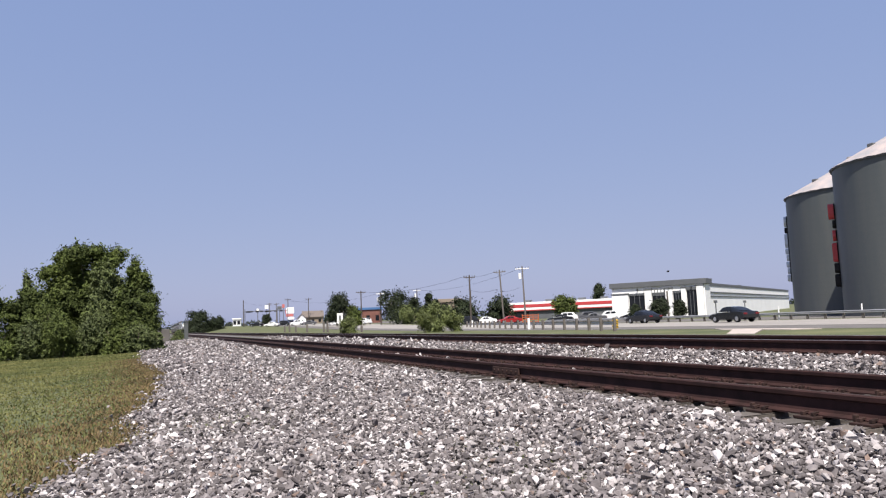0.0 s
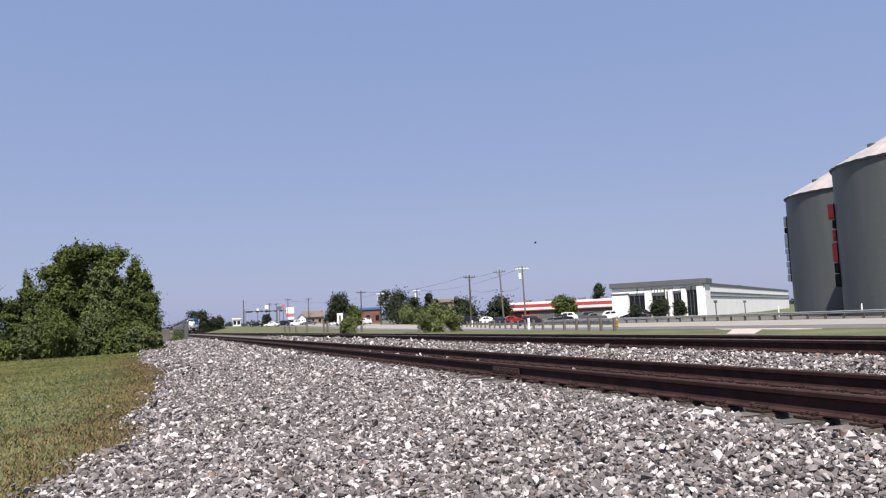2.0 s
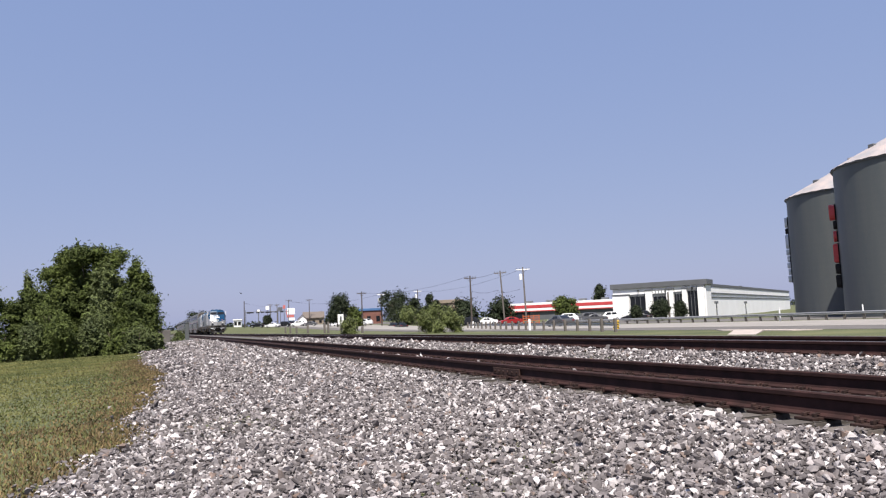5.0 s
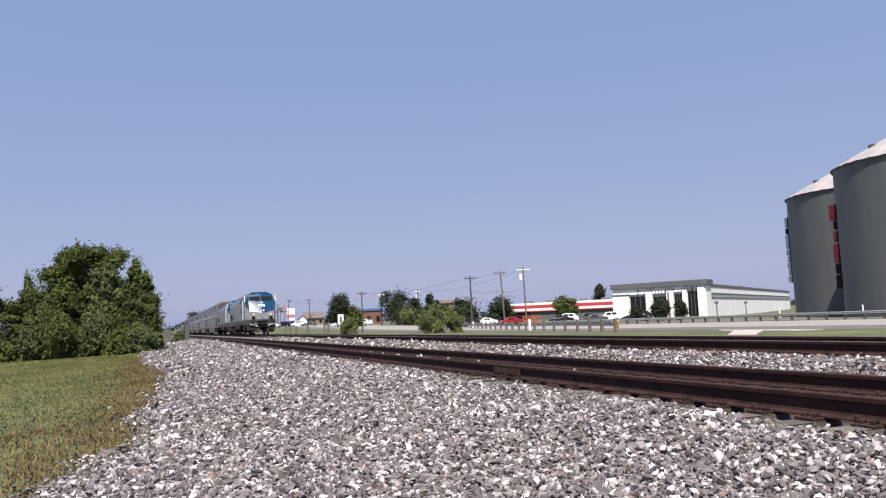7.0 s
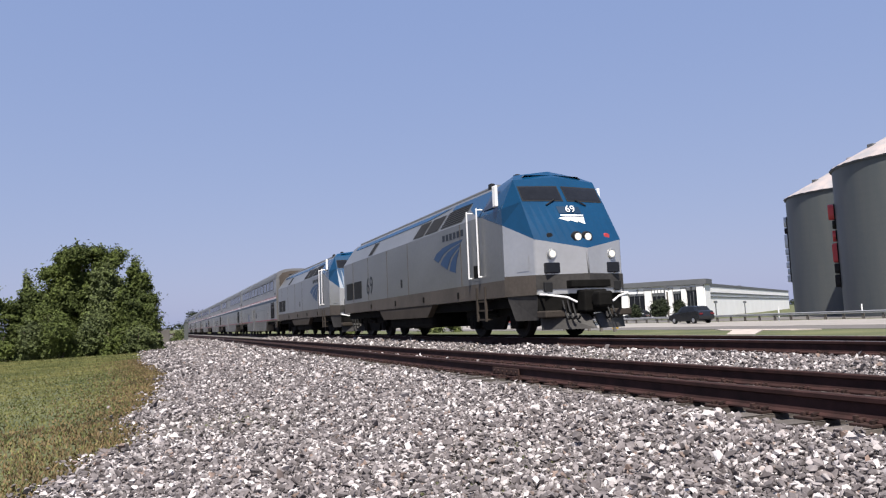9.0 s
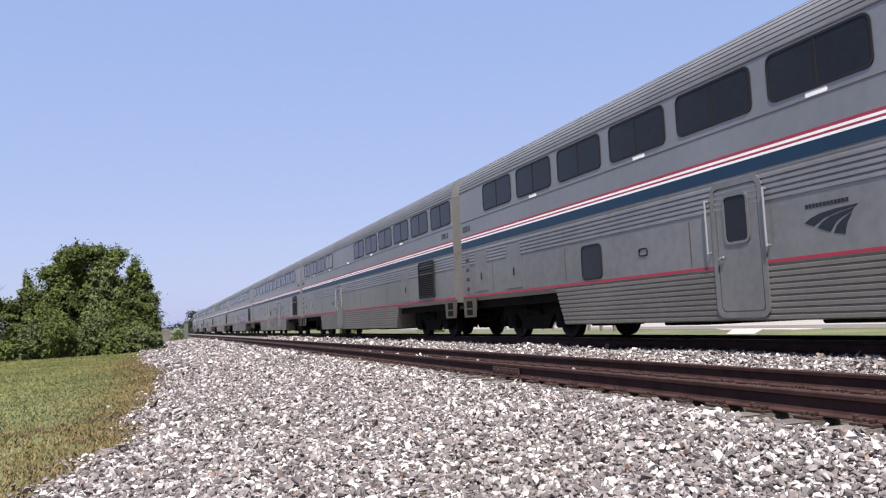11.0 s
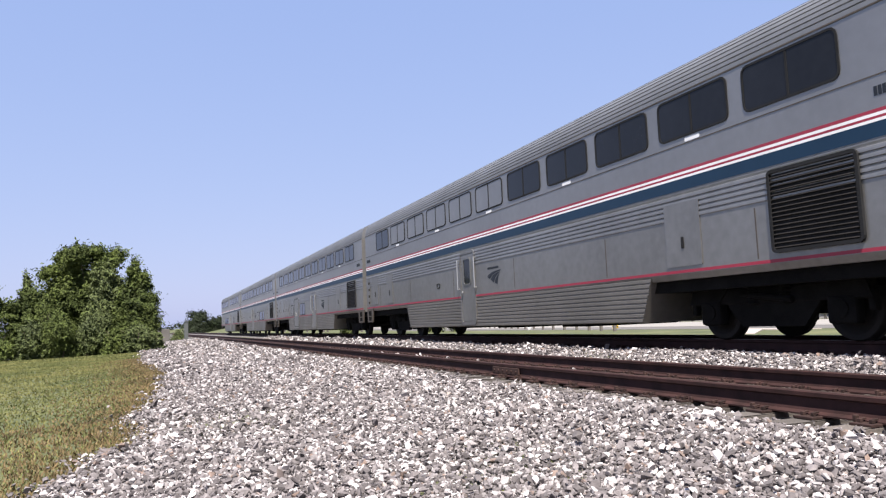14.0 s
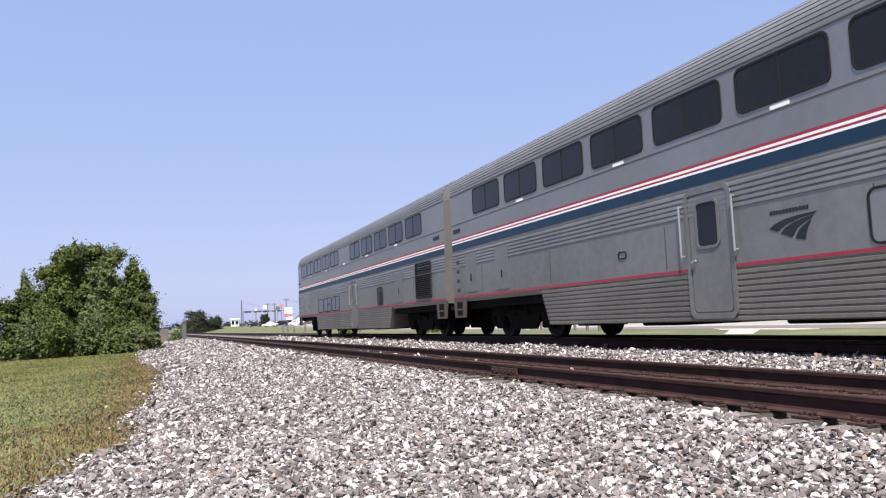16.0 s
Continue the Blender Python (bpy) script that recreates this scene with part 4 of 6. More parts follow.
        b.faces.new([b.verts.new((sg * (x + 0.008), S(s + 0.003), z)) for x, s, z in ((hw, CB, 1.02), (nh, N, 1.02), (nh, N, 1.50), (hw, CB, 1.54))])
        part("cheek_band", b, M["dirty"], lo, "brown road grime on the tapered cheek")
        b = bmesh.new()
        b.faces.new([b.verts.new((sg * (hw + (nh - hw) * p + 0.010), S(CB + (N - CB) * p + 0.004), z)) for p, z in ((0.42, 1.62), (0.80, 1.62), (0.80, 2.0), (0.42, 2.04))])
        part("cheek_hatch", b, M["noselit"], lo)
        b = bmesh.new()
        prism(b, [(S(6.2), 1.03), (S(12.6), 1.03), (S(12.0), 0.62), (S(6.9), 0.62)], "x", sg * (hw - 0.01), sg * (hw - 0.2))
        part("tank_skirt", b, M["grime"], lo)
        b = bmesh.new()
        plate_ = [(hw - 0.02, 18.08, 1.04), (nh - 0.02, 19.18, 1.04), (nh - 0.06, 19.14, 0.40), (1.42, 18.36, 0.40)]
        f = [b.verts.new((sg * x, S(s), z)) for x, s, z in plate_]
        g = [b.verts.new((sg * (x - 0.06), S(s - 0.02), z)) for x, s, z in plate_]
        b.faces.new(f)
        b.faces.new(g[::-1])
        for i in range(4):
            b.faces.new((f[i], g[i], g[(i + 1) % 4], f[(i + 1) % 4]))
        part("pilot_skirt", b, M["ploughgrey"], lo, "scuffed grey pilot side")
        # lamps
        for u, z, r in ((0.685, 2.00, 0.13),):
            p = Vector((sg * nh * u, S(N + 0.42 * (1 - u)), z))
            b = bmesh.new()
            tube(b, p, p + Vector((0, -0.05, 0)), r, r * 0.9, 18)
            lamp = part("ditch_light", b, M["chrome"], lo, "round lamp with a bright rim")
            b = bmesh.new()
            tube(b, p + Vector((0, -0.04, 0)), p + Vector((0, -0.06, 0)), r * 0.7, r * 0.65, 16)
            part("lens", b, M["lamp"], lamp)
        b = bmesh.new()
        p = Vector((sg * nh * 0.69, S(N + 0.42 * 0.31), 1.66))
        box(b, p.x - 0.19, p.x + 0.19, p.y - 0.07, p.y + 0.1, p.z - 0.13, p.z + 0.13, 0.02)
        part("marker_box", b, M["glass"], lo, "dark lamp box in the nose")
        b = bmesh.new()
        tube(b, on_face(sg * 0.115, 2.42, 0.06), on_face(sg * 0.115, 2.42, -0.04), 0.13, 0.15, 18)
        hl = part("headlight", b, M["black"], lo, "headlight in a black housing")
        b = bmesh.new()
        c = Vector(on_face(sg * 0.115, 2.42, 0.075))
        tube(b, c, c + Vector((0, 0.03, 0)), 0.09, 0.09, 16)
        part("lens", b, M["lamp"], hl)
        c = Vector(on_face(sg * 0.66, 2.46, 0.02))
        b = bmesh.new()
        tube(b, c, c + Vector((0, 0.06, 0)), 0.075, 0.085, 14)
        part("horn_port", b, M["black"] if sg < 0 else M["redpaint"], lo)
        # plough, hoses, buffer steps
        b = bmesh.new()
        pts = [(sg * 0.06, S(N + 0.75), 0.16), (sg * 1.16, S(N + 0.10), 0.16), (sg * 1.16, S(N + 0.0), 0.62), (sg * 0.06, S(N + 0.45), 0.50)]
        f = [b.verts.new(p) for p in pts]
        b.faces.new(f)
        g = [b.verts.new((p[0], p[1] + 0.08, p[2])) for p in pts]
        b.faces.new(g[::-1])
        for i in range(4):
            j = (i + 1) % 4
            b.faces.new((f[i], g[i], g[j], f[j]))
        part("plough", b, M["ploughgrey"], lo, "dull grey snow plough")
        b = bmesh.new()
        box(b, sg * 0.92 - 0.30, sg * 0.92 + 0.30, S(N + 0.35), S(N - 0.1), 0.45, 0.62, 0.03)
        part("front_step", b, M["grime"], lo)
        b = bmesh.new()
        last = None
        for p in ((1.16, 0.0, 1.02), (1.14, 0.34, 1.00), (0.72, 0.55, 0.92), (0.5, 0.62, 0.80)):
            here = Vector((sg * p[0], S(N + p[1]), p[2]))
            if last:
                tube(b, last, here, 0.025, seg=6)
            last = here
        part("front_rail", b, M["stripewhite"], lo, "white bent handrail")
        b = bmesh.new()
        box(b, sg * 0.98 - 0.11, sg * 0.98 + 0.11, S(N + 0.15), S(N - 0.05), 1.08, 1.32, 0.02)
        part("nose_notch", b, M["black"], lo)
        b = bmesh.new()
        for k in range(3):
            xo = sg * (0.42 + 0.13 * k)
            for i in range(5):
                u, u2 = i / 5, (i + 1) / 5
                tube(b, (xo, S(N + 0.25 + 0.35 * u), 0.85 - 0.45 * math.sin(u * 2.2)), (xo, S(N + 0.25 + 0.35 * u2), 0.85 - 0.45 * math.sin(u2 * 2.2)), 0.025, seg=6)
        part("air_hose", b, M["black"], lo)
    # front beam and coupler
    b = bmesh.new()
    pts = [(-1.246, S(N + 0.015)), (0, S(N + 0.445)), (1.246, S(N + 0.015)), (1.246, S(N - 0.1)), (-1.246, S(N - 0.1))]
    prism(b, pts, "z", 1.14, 1.50)
    part("anticlimber", b, M["ploughgrey"], lo, "scuffed grey buffer beam")
    b = bmesh.new()
    prism(b, [(-1.2, S(N - 0.05)), (-0.5, S(N + 0.22)), (0.5, S(N + 0.22)), (1.2, S(N - 0.05)), (1.2, S(N - 0.5)), (-1.2, S(N - 0.5))], "z", 0.55, 1.13)
    box(b, -0.55, 0.55, S(N + 0.50), S(N), 1.16, 1.34, 0.02)
    part("pilot", b, M["under"], lo)
    b = bmesh.new()
    box(b, -0.14, 0.14, S(20.25), S(N - 0.2), 0.74, 0.98, 0.04)
    box(b, -0.2, 0.2, S(20.32), S(20.02), 0.66, 1.04, 0.06)
    box(b, -0.32, 0.32, S(19.9), S(19.5), 0.56, 1.10, 0.05)
    part("coupler", b, M["under"], lo)
    b = bmesh.new()
    box(b, -0.19, 0.19, S(0.4), S(0.0), 0.66, 1.0, 0.05)
    part("coupler", b, M["under"], lo)
    # emblem and unreadable number on the front and sides
    patch("number_panel", [(-0.27, 3.08), (0, 3.08), (0.27, 3.08), (0.27, 3.28), (0, 3.28), (-0.27, 3.28)], M["stripeblue"], lo, 0.012)
    o = digits("69", 0.21, M["stripewhite"], lo)
    o.matrix_basis = Matrix.Translation(on_face(0.0001, 3.115, 0.03)) @ Matrix.Rotation(radians(62), 4, "X")
    patch("lettering", [(-0.26, 3.005), (0, 3.005), (0.28, 3.005), (0.28, 3.045), (0, 3.045), (-0.26, 3.045)], M["stripewhite"], lo, 0.02)
    for k in range(3):
        patch("emblem", [(-0.33 + 0.21 * k, 2.945 - 0.05 * k), (-0.18 + 0.16 * k, 2.98), (0.14 + 0.07 * k, 2.98), (-0.14 + 0.19 * k, 2.86 - 0.04 * k)], M["stripewhite"], lo, 0.018 + 0.002 * k)
    for far in (0, 1):
        o = digits("69", 0.75, M["logo"], lo)
        o.matrix_basis = pose(0, 0, 0, 0, 0, 180 * far) @ SIDEWAYS(-hw - 0.006, (-1 if not far else 1) * 4.95, 1.75)
    for far in (0, 1):
        b = bmesh.new()
        emblem(b, 0, 0, 2.5, 0.92, hw, 1 if far else -1)
        em = part("emblem", b, M["logoblue"], lo, "dark blue fan-shaped emblem")
        em.matrix_basis = pose(0, S(14.1), 2.38, 0, 0, 180 if far else 0)
        b = bmesh.new()
        for k in range(6):
            box(b, -hw - 0.006, -hw + 0.01, -0.80 + 0.30 * k, -0.60 + 0.30 * k, 0, 0.19)
        part("lettering", b, M["logo"], lo).matrix_basis = pose(0, S(14.6), 2.93, 0, 0, 180 if far else 0)
    # roof gear
    b = bmesh.new()
    box(b, -0.78, 0.78, S(16.2), S(0.8), 4.16, 4.33, 0.06)
    box(b, -0.55, 0.55, S(5.5), S(1.2), 4.3, 4.40, 0.04)
    box(b, -0.45, 0.45, S(9.6), S(8.0), 4.2, 4.36, 0.04)
    part("radiator_hatch", b, M["grey"], lo)
    for sx, s in ((-0.6, 17.2), (-0.72, 15.8), (0.6, 17.4), (-0.1, 16.9)):
        b = bmesh.new()
        box(b, sx - 0.07, sx + 0.07, S(s + 0.10), S(s - 0.10), 4.2, 4.41, 0.02)
        part("roof_fitting", b, M["black"], lo)
    # underside
    b = bmesh.new()
    box(b, -1.3, 1.3, S(18.6), S(0.5), 0.75, 1.03)
    box(b, -1.35, 1.35, S(12.0), S(7.2), 0.28, 0.8, 0.12)
    part("fuel_tank", b, M["under"], lo)
    for s in (3.9, 16.2):
        bogie(lo, S(s), 2.75, 0.51, 2, "loco")
    return lo


COACH = "grey stainless two-level car with red-white-blue stripes"
SPECS = {   # from the train's tail
    0: dict(label=COACH + ", last in train", first=1.40, blank=(5,), low=((6.4, 7.5, "glass"), (7.75, 9.4, "glass"), (9.65, 11.3, "glass"), (18.0, 18.7, "glass")), door=13.75, emblem=None),
    1: dict(label=COACH + ", low coach windows", low=((14.33, 16.0, "steel"), (16.25, 17.8, "glass"), (18.25, 19.0, "glass")), door=10.95, emblem=13.1),
    2: dict(label=COACH + ", baggage door", low=((10.15, 11.8, "glass"), (6.94, 7.65, "steel")), bagg=((8.18, 9.64),), door=14.2, emblem=17.1, hatch=((4.4, 5.1, 1.22, 2.3), (5.3, 6.1, 1.22, 2.3))),
    3: dict(label=COACH + ", covered windows", covered=(1, 2, 3, 4, 5), door=10.95, emblem=13.2),
    4: dict(number="34106", label=COACH + ", low windows", first=1.75, low=((14.75, 15.5, "glass"), (15.9, 17.6, "glass"), (18.0, 18.8, "glass")), door=10.65, emblem=12.85),
    5: dict(number="31040", label=COACH + ", wide baggage door", first=1.65, low=((13.8, 15.45, "steel"), (17.92, 18.68, "steel")), bagg=((15.98, 17.44),), door=10.55, emblem=12.3),
    6: dict(number="37013", label=COACH + ", few windows", first=1.25, blank=(4, 5), covered=(3,), low=(), door=9.95, emblem=None, grille=22.4),
    7: dict(number="32031", label=COACH + ", behind locomotives", low=((6.9, 7.6, "glass"),), door=10.95, emblem=13.1),
}
TRAIN = []
for i in range(8):
    TRAIN.append((superliner(i, SPECS[i]), i * CAR))
first_loco = p_loco("blue and silver diesel locomotive leading the passenger train")
second = copy_thing(first_loco, Matrix())
tagged(second, "blue and silver diesel locomotive coupled behind the leading one")
for ob in [c for c in second.children if c.type == "FONT"]:      # its number cannot be read
    bpy.data.objects.remove(ob)
TRAIN += [(second, 8 * CAR), (first_loco, 8 * CAR + LOCO)]


# ---- trees and bushes ----
def leaf_mesh(name, lobes, count, size, seed, material, parent, droop=0.0):
    """A crown of many small folded leaves on uneven lobes (x, y, z, radius, squash)."""
    rng = np.random.default_rng(seed)
    vol = np.array([l[3] ** 2 for l in lobes])
    pick = rng.choice(len(lobes), count, p=vol / vol.sum())
    lob = np.array(lobes)[pick]
    d = rng.normal(size=(count, 3))
    d /= np.linalg.norm(d, axis=1)[:, None]
    rough = np.array([noise.noise((a * 3.2 + s, b * 3.2, c * 3.2)) for (a, b, c), s in zip(d, pick * 3.1)])
    r = lob[:, 3] * (0.80 + 0.95 * rough) * rng.uniform(0.2, 1.0, count) ** 0.4 * (1 + 0.22 * (rng.uniform(0, 1, count) < 0.06))
    c = lob[:, :3] + d * r[:, None] * np.stack([np.ones(count), np.ones(count), lob[:, 4]], -1)
    c[:, 2] = np.maximum(c[:, 2], 0.05)
    s = size * rng.uniform(0.6, 1.4, count)
    u = rng.normal(size=(count, 3))
    u[:, 2] -= droop
    u /= np.linalg.norm(u, axis=1)[:, None]
    face = d * 1.1 + rng.normal(size=(count, 3)) * 0.55 + np.array([0, 0, 0.45])
    u -= face * ((u * face).sum(1) / (face * face).sum(1))[:, None] * 0.8
    u /= np.linalg.norm(u, axis=1)[:, None] + 1e-9
    v = np.cross(face, u)
    v /= np.linalg.norm(v, axis=1)[:, None] + 1e-9
    w = np.cross(u, v) * 0.25
    quad = np.stack([c - u * s[:, None], c + v * (s * 0.42)[:, None] + w * s[:, None], c + u * s[:, None], c - v * (s * 0.42)[:, None] + w * s[:, None]], 1).reshape(-1, 3)
    k = np.arange(count)[:, None] * 4
    faces = np.concatenate([k + [0, 1, 2], k + [0, 2, 3]])
    ob = from_arrays(name, quad, faces, material)
    ob.parent = parent
    return ob


def tree(label, x, y, base, height, width, seed, material="leaf", leaves=6000, size=0.16, low=0.25, lobes=9, name="tree", category="tree", droop=0.0, tall=1.0, cone=0.0, tops=()):
    """A tree: tapered trunk, limbs, and a crown of clumps with gaps."""
    t = thing(name, label, category, pose(x, y, base))
    rng = random.Random(seed)
    bm = bmesh.new()
    top = Vector((rng.uniform(-0.3, 0.3), 0, height * 0.62))
    bend = Vector((rng.uniform(-0.15, 0.15), 0, height * 0.3))
    r0 = max(0.05, height * 0.022)
    tube(bm, (0, 0, -0.1), bend, r0, r0 * 0.75, 9)
    tube(bm, bend, top, r0 * 0.75, r0 * 0.3, 9)
    part("trunk", bm, M["bark"], t)
    balls = []
    for k in range(lobes):
        a = rng.uniform(0, 6.283)
        u = (k + 0.5) / lobes
        z = height * (low + (0.90 - low) * u)
        rad = width / 2 * (0.85 - 0.55 * abs(u - 0.42) ** 1.3)
        rr = width * rng.uniform(0.13, 0.30) * (1.0 - 0.35 * u) * (1.0 if lobes < 20 else 0.72)
        rad, rr = rad * (1 - cone * u), rr * (1 - 0.55 * cone * u)
        off = max(0.0, rad - rr * 0.7) * rng.uniform(0.4, 1.0)
        balls.append((off * math.cos(a), off * math.sin(a), z, rr, rng.uniform(0.7, 1.1) * tall))
        if k % 2 == 0:
            bm = bmesh.new()
            start = bend.lerp(top, rng.uniform(0, 0.8))
            tube(bm, start, (off * math.cos(a) * 0.8, off * math.sin(a) * 0.8, z), r0 * 0.35, r0 * 0.1, 6)
            part("limb", bm, M["bark"], t)
    balls.append((0, 0, height * (low + 0.35), width * (0.33 - 0.08 * cone), 1.0))
    if tops:
        balls += tops
    elif cone:
        balls += [(0, 0, height - width * 0.10, width * 0.07, 2.4), (0.05 * width, 0, height - width * 0.30, width * 0.12, 1.8)]
    else:
        balls.append((rng.uniform(-0.1, 0.1) * width, 0, height - width * 0.16, width * 0.17, 1.1))
    leaf_mesh("crown", balls, leaves, size, seed, M[material], t, droop)
    return t


def bush(label, x, y, base, height, width, seed, material="leaf", leaves=2500, size=0.12, droop=0.0):
    t = thing("bush", label, "bush", pose(x, y, base))
    rng = random.Random(seed)
    for k in range(5):
        bm = bmesh.new()
        a = rng.uniform(0, 6.283)
        tube(bm, (0.1 * math.cos(a), 0.1 * math.sin(a), -0.05), (width * 0.25 * math.cos(a), width * 0.25 * math.sin(a), height * 0.7), 0.04, 0.012, 6)
        part("stem", bm, M["bark"], t)
    balls = []
    for k in range(9):
        a, q = rng.uniform(0, 6.283), rng.uniform(0, 0.36) * width
        rr = min(width, height) * rng.uniform(0.18, 0.30)
        balls.append((q * math.cos(a), q * math.sin(a) * 0.8, rng.uniform(0.2, 0.95) * height * (1 - 0.8 * q / width) - rr * 0.4, rr, 1.1))
    balls.append((0, 0, height * 0.4, min(width, height) * 0.36, 1.0))
    leaf_mesh("foliage", balls, leaves, size, seed, M[material], t, droop)
    return t


tree("tall dark green broadleaf tree in the thicket beyond the lawn", -4.9, 61.3, -1.0, 8.5, 7.4, 11, "leaf", 56000, 0.12, low=0.12, lobes=40, tops=[(-1.3, 0, 7.3, 1.0, 0.8), (0.0, 0, 7.5, 1.0, 0.8), (2.1, 0, 7.4, 0.9, 0.9), (-2.7, 0, 6.1, 0.8, 0.8), (1.0, 0, 6.8, 1.1, 0.8)])
tree("broadleaf tree with a domed crown behind the thicket", -6.6, 63.5, -1.0, 8.0, 5.0, 12, "leaf", 22000, 0.125, low=0.3, lobes=9)
tree("pale green willow-like tree at the thicket's edge by the ballast", -1.45, 57.0, -0.95, 6.7, 5.6, 13, "leaf", 42000, 0.10, low=0.10, lobes=30, droop=0.7, tall=1.3, cone=0.45)
tree("slim green tree beside the willow-like one", -3.1, 58.4, -0.95, 6.5, 4.8, 14, "leafpale", 20000, 0.115, low=0.15, lobes=10, droop=0.4, tall=1.3)
tree("thin pale green sapling at the far side of the thicket", -9.0, 62.0, -1.0, 6.3, 3.8, 15, "leafpale", 12000, 0.10, low=0.15, lobes=22, droop=0.4, tall=1.4, cone=0.8)
tree("dark green tree in the thicket beyond the lawn", -8.6, 59.0, -1.0, 5.0, 5.2, 16, "leaf", 20000, 0.12, low=0.15, lobes=9)
tree("dark green tree at the thicket's outer end", -11.6, 58.0, -1.0, 5.2, 5.6, 17, "leaf", 20000, 0.12, low=0.12, lobes=9)
for k, (x, y, h, w) in enumerate(((-9.9, 54.5, 2.3, 3.2), (-7.6, 54.4, 2.6, 3.0), (-5.9, 54.6, 3.0, 2.8), (-4.3, 55.4, 2.6, 2.6), (-2.6, 55.0, 2.4, 2.4), (-1.2, 54.6, 2.2, 2.2), (-11.8, 54, 2.6, 3.2), (-0.2, 55.2, 1.7, 1.5), (-6.6, 57.0, 4.2, 3.4), (-3.9, 57.0, 4.0, 3.0))):
    bush("leafy undergrowth at the foot of the thicket", x, y, -0.98, h, w, 30 + k, ("leaf", "leafpale")[k % 2], 9000, 0.09, 0.6)
for k, (x, y, l, a) in enumerate(((-3.6, 53.6, 2.6, -35), (-2.4, 53.8, 2.2, -50), (-3.0, 53.4, 1.8, -20), (-9.6, 52.8, 2.4, -12), (-2.0, 54.0, 1.6, -60))):
    t = thing("fallen_branch", "bare grey fallen branch at the thicket's foot", "branch", pose(x, y, -0.93, 0, a, 8 * k), group="fallen branches")
    bm = bmesh.new()
    tube(bm, (0, 0, 0), (-l, 0, 0), 0.035, 0.012, 7)
    tube(bm, (-l * 0.5, 0, 0), (-l * 0.8, 0.25, 0.12), 0.015, 0.006, 6)
    part("branch", bm, M["palepole"], t)

# across the tracks and the road
bush("bright green bush standing in the ditch beyond the tracks", 28.2, 79.7, -0.8, 3.8, 7.8, 51, "leafbush", 14000, 0.12)
bush("bright green side shoots of the ditch bush", 31.2, 79.0, -0.8, 2.2, 3.8, 52, "leafbush", 5000, 0.11)
bush("small green bush in the ditch beyond the tracks", 20.2, 82.7, -0.8, 2.3, 3.0, 53, "leafbush", 4500, 0.11)
bush("round green bush beside the concrete block", 2.4, 101.5, -0.85, 1.75, 2.5, 54, "leafpale", 2000, 0.13)
FAR = "dark green tree far off beyond the road"
for k, (x, y, h, w, lo) in enumerate(((42.6, 188, 9.1, 6.8, 0.2), (46.5, 187, 6.0, 5.0, 0.15), (56.9, 183, 9.9, 9.6, 0.12), (61.5, 184, 7.5, 6.0, 0.12), (68.6, 189, 8.6, 4.2, 0.2), (61.0, 149, 5.7, 7.4, 0.15), (57.5, 150, 4.6, 4.0, 0.1), (72.7, 155, 5.8, 7.8, 0.12),
                                      (76.4, 132, 5.1, 5.2, 0.16), (110.8, 172.7, 9.2, 4.0, 0.4), (14.5, 263, 7.8, 8.5, 0.05), (11.0, 270, 8.2, 7.0, 0.05), (18.5, 262, 6.0, 6.0, 0.05), (104, 178, 5.8, 5, 0.3))):
    tree(FAR, x, y, -0.8 + (rise(y) if x > 20 else 0), h * 1.04 - (rise(y) if x > 20 else 0), w * 1.35, 70 + k, "leafdark" if k not in (1, 8) else "leaf", 4500, 0.30, low=lo, lobes=10)
for k, (x, y, h, w) in enumerate(((72.0, 96.5, 3.2, 3.6), (74.8, 99.0, 3.5, 4.0), (77.2, 97.5, 3.1, 3.4), (70.2, 99.5, 2.6, 2.8))):
    tree("dark green ornamental tree before the white store", x, y, -0.8, h, w, 90 + k, "leafdark", 3500, 0.17, low=0.25, lobes=8)
# woods that close the distance
rng = np.random.default_rng(4)
lobes = [(float(a), float(1150 + 120 * math.sin(a * 0.01)), float(rng.uniform(0, 5)), float(rng.uniform(7, 12)), 0.7) for a in np.arange(-700, 1500, 13.0)]
far_wood = leaf_mesh("far_woods", lobes, 9000, 2.6, 8, M["leafdark"], None)
far_wood.location = (0, 0, 4)
tagged(far_wood, "low band of dark woods on the horizon", "woods", kind="stuff")


# ---- road and its rails ----
def strip(name, x0, x1, y0, y1, lift, material, label, category):
    bm = bmesh.new()
    n = 40
    for i in range(n):
        a, b = y0 + (y1 - y0) * i / n, y0 + (y1 - y0) * (i + 1) / n
        q = [(x0, a), (x1, a), (x1, b), (x0, b)]
        lo = [bm.verts.new((x, y, -0.95)) for x, y in q]
        hi = [bm.verts.new((x, y, -0.80 + lift + rise(y))) for x, y in q]
        bm.faces.new(hi)
        for k in range(4):
            bm.faces.new((lo[k], lo[(k + 1) % 4], hi[(k + 1) % 4], hi[k]))
    return tagged(part(name, bm, material), label, category, kind="structure")


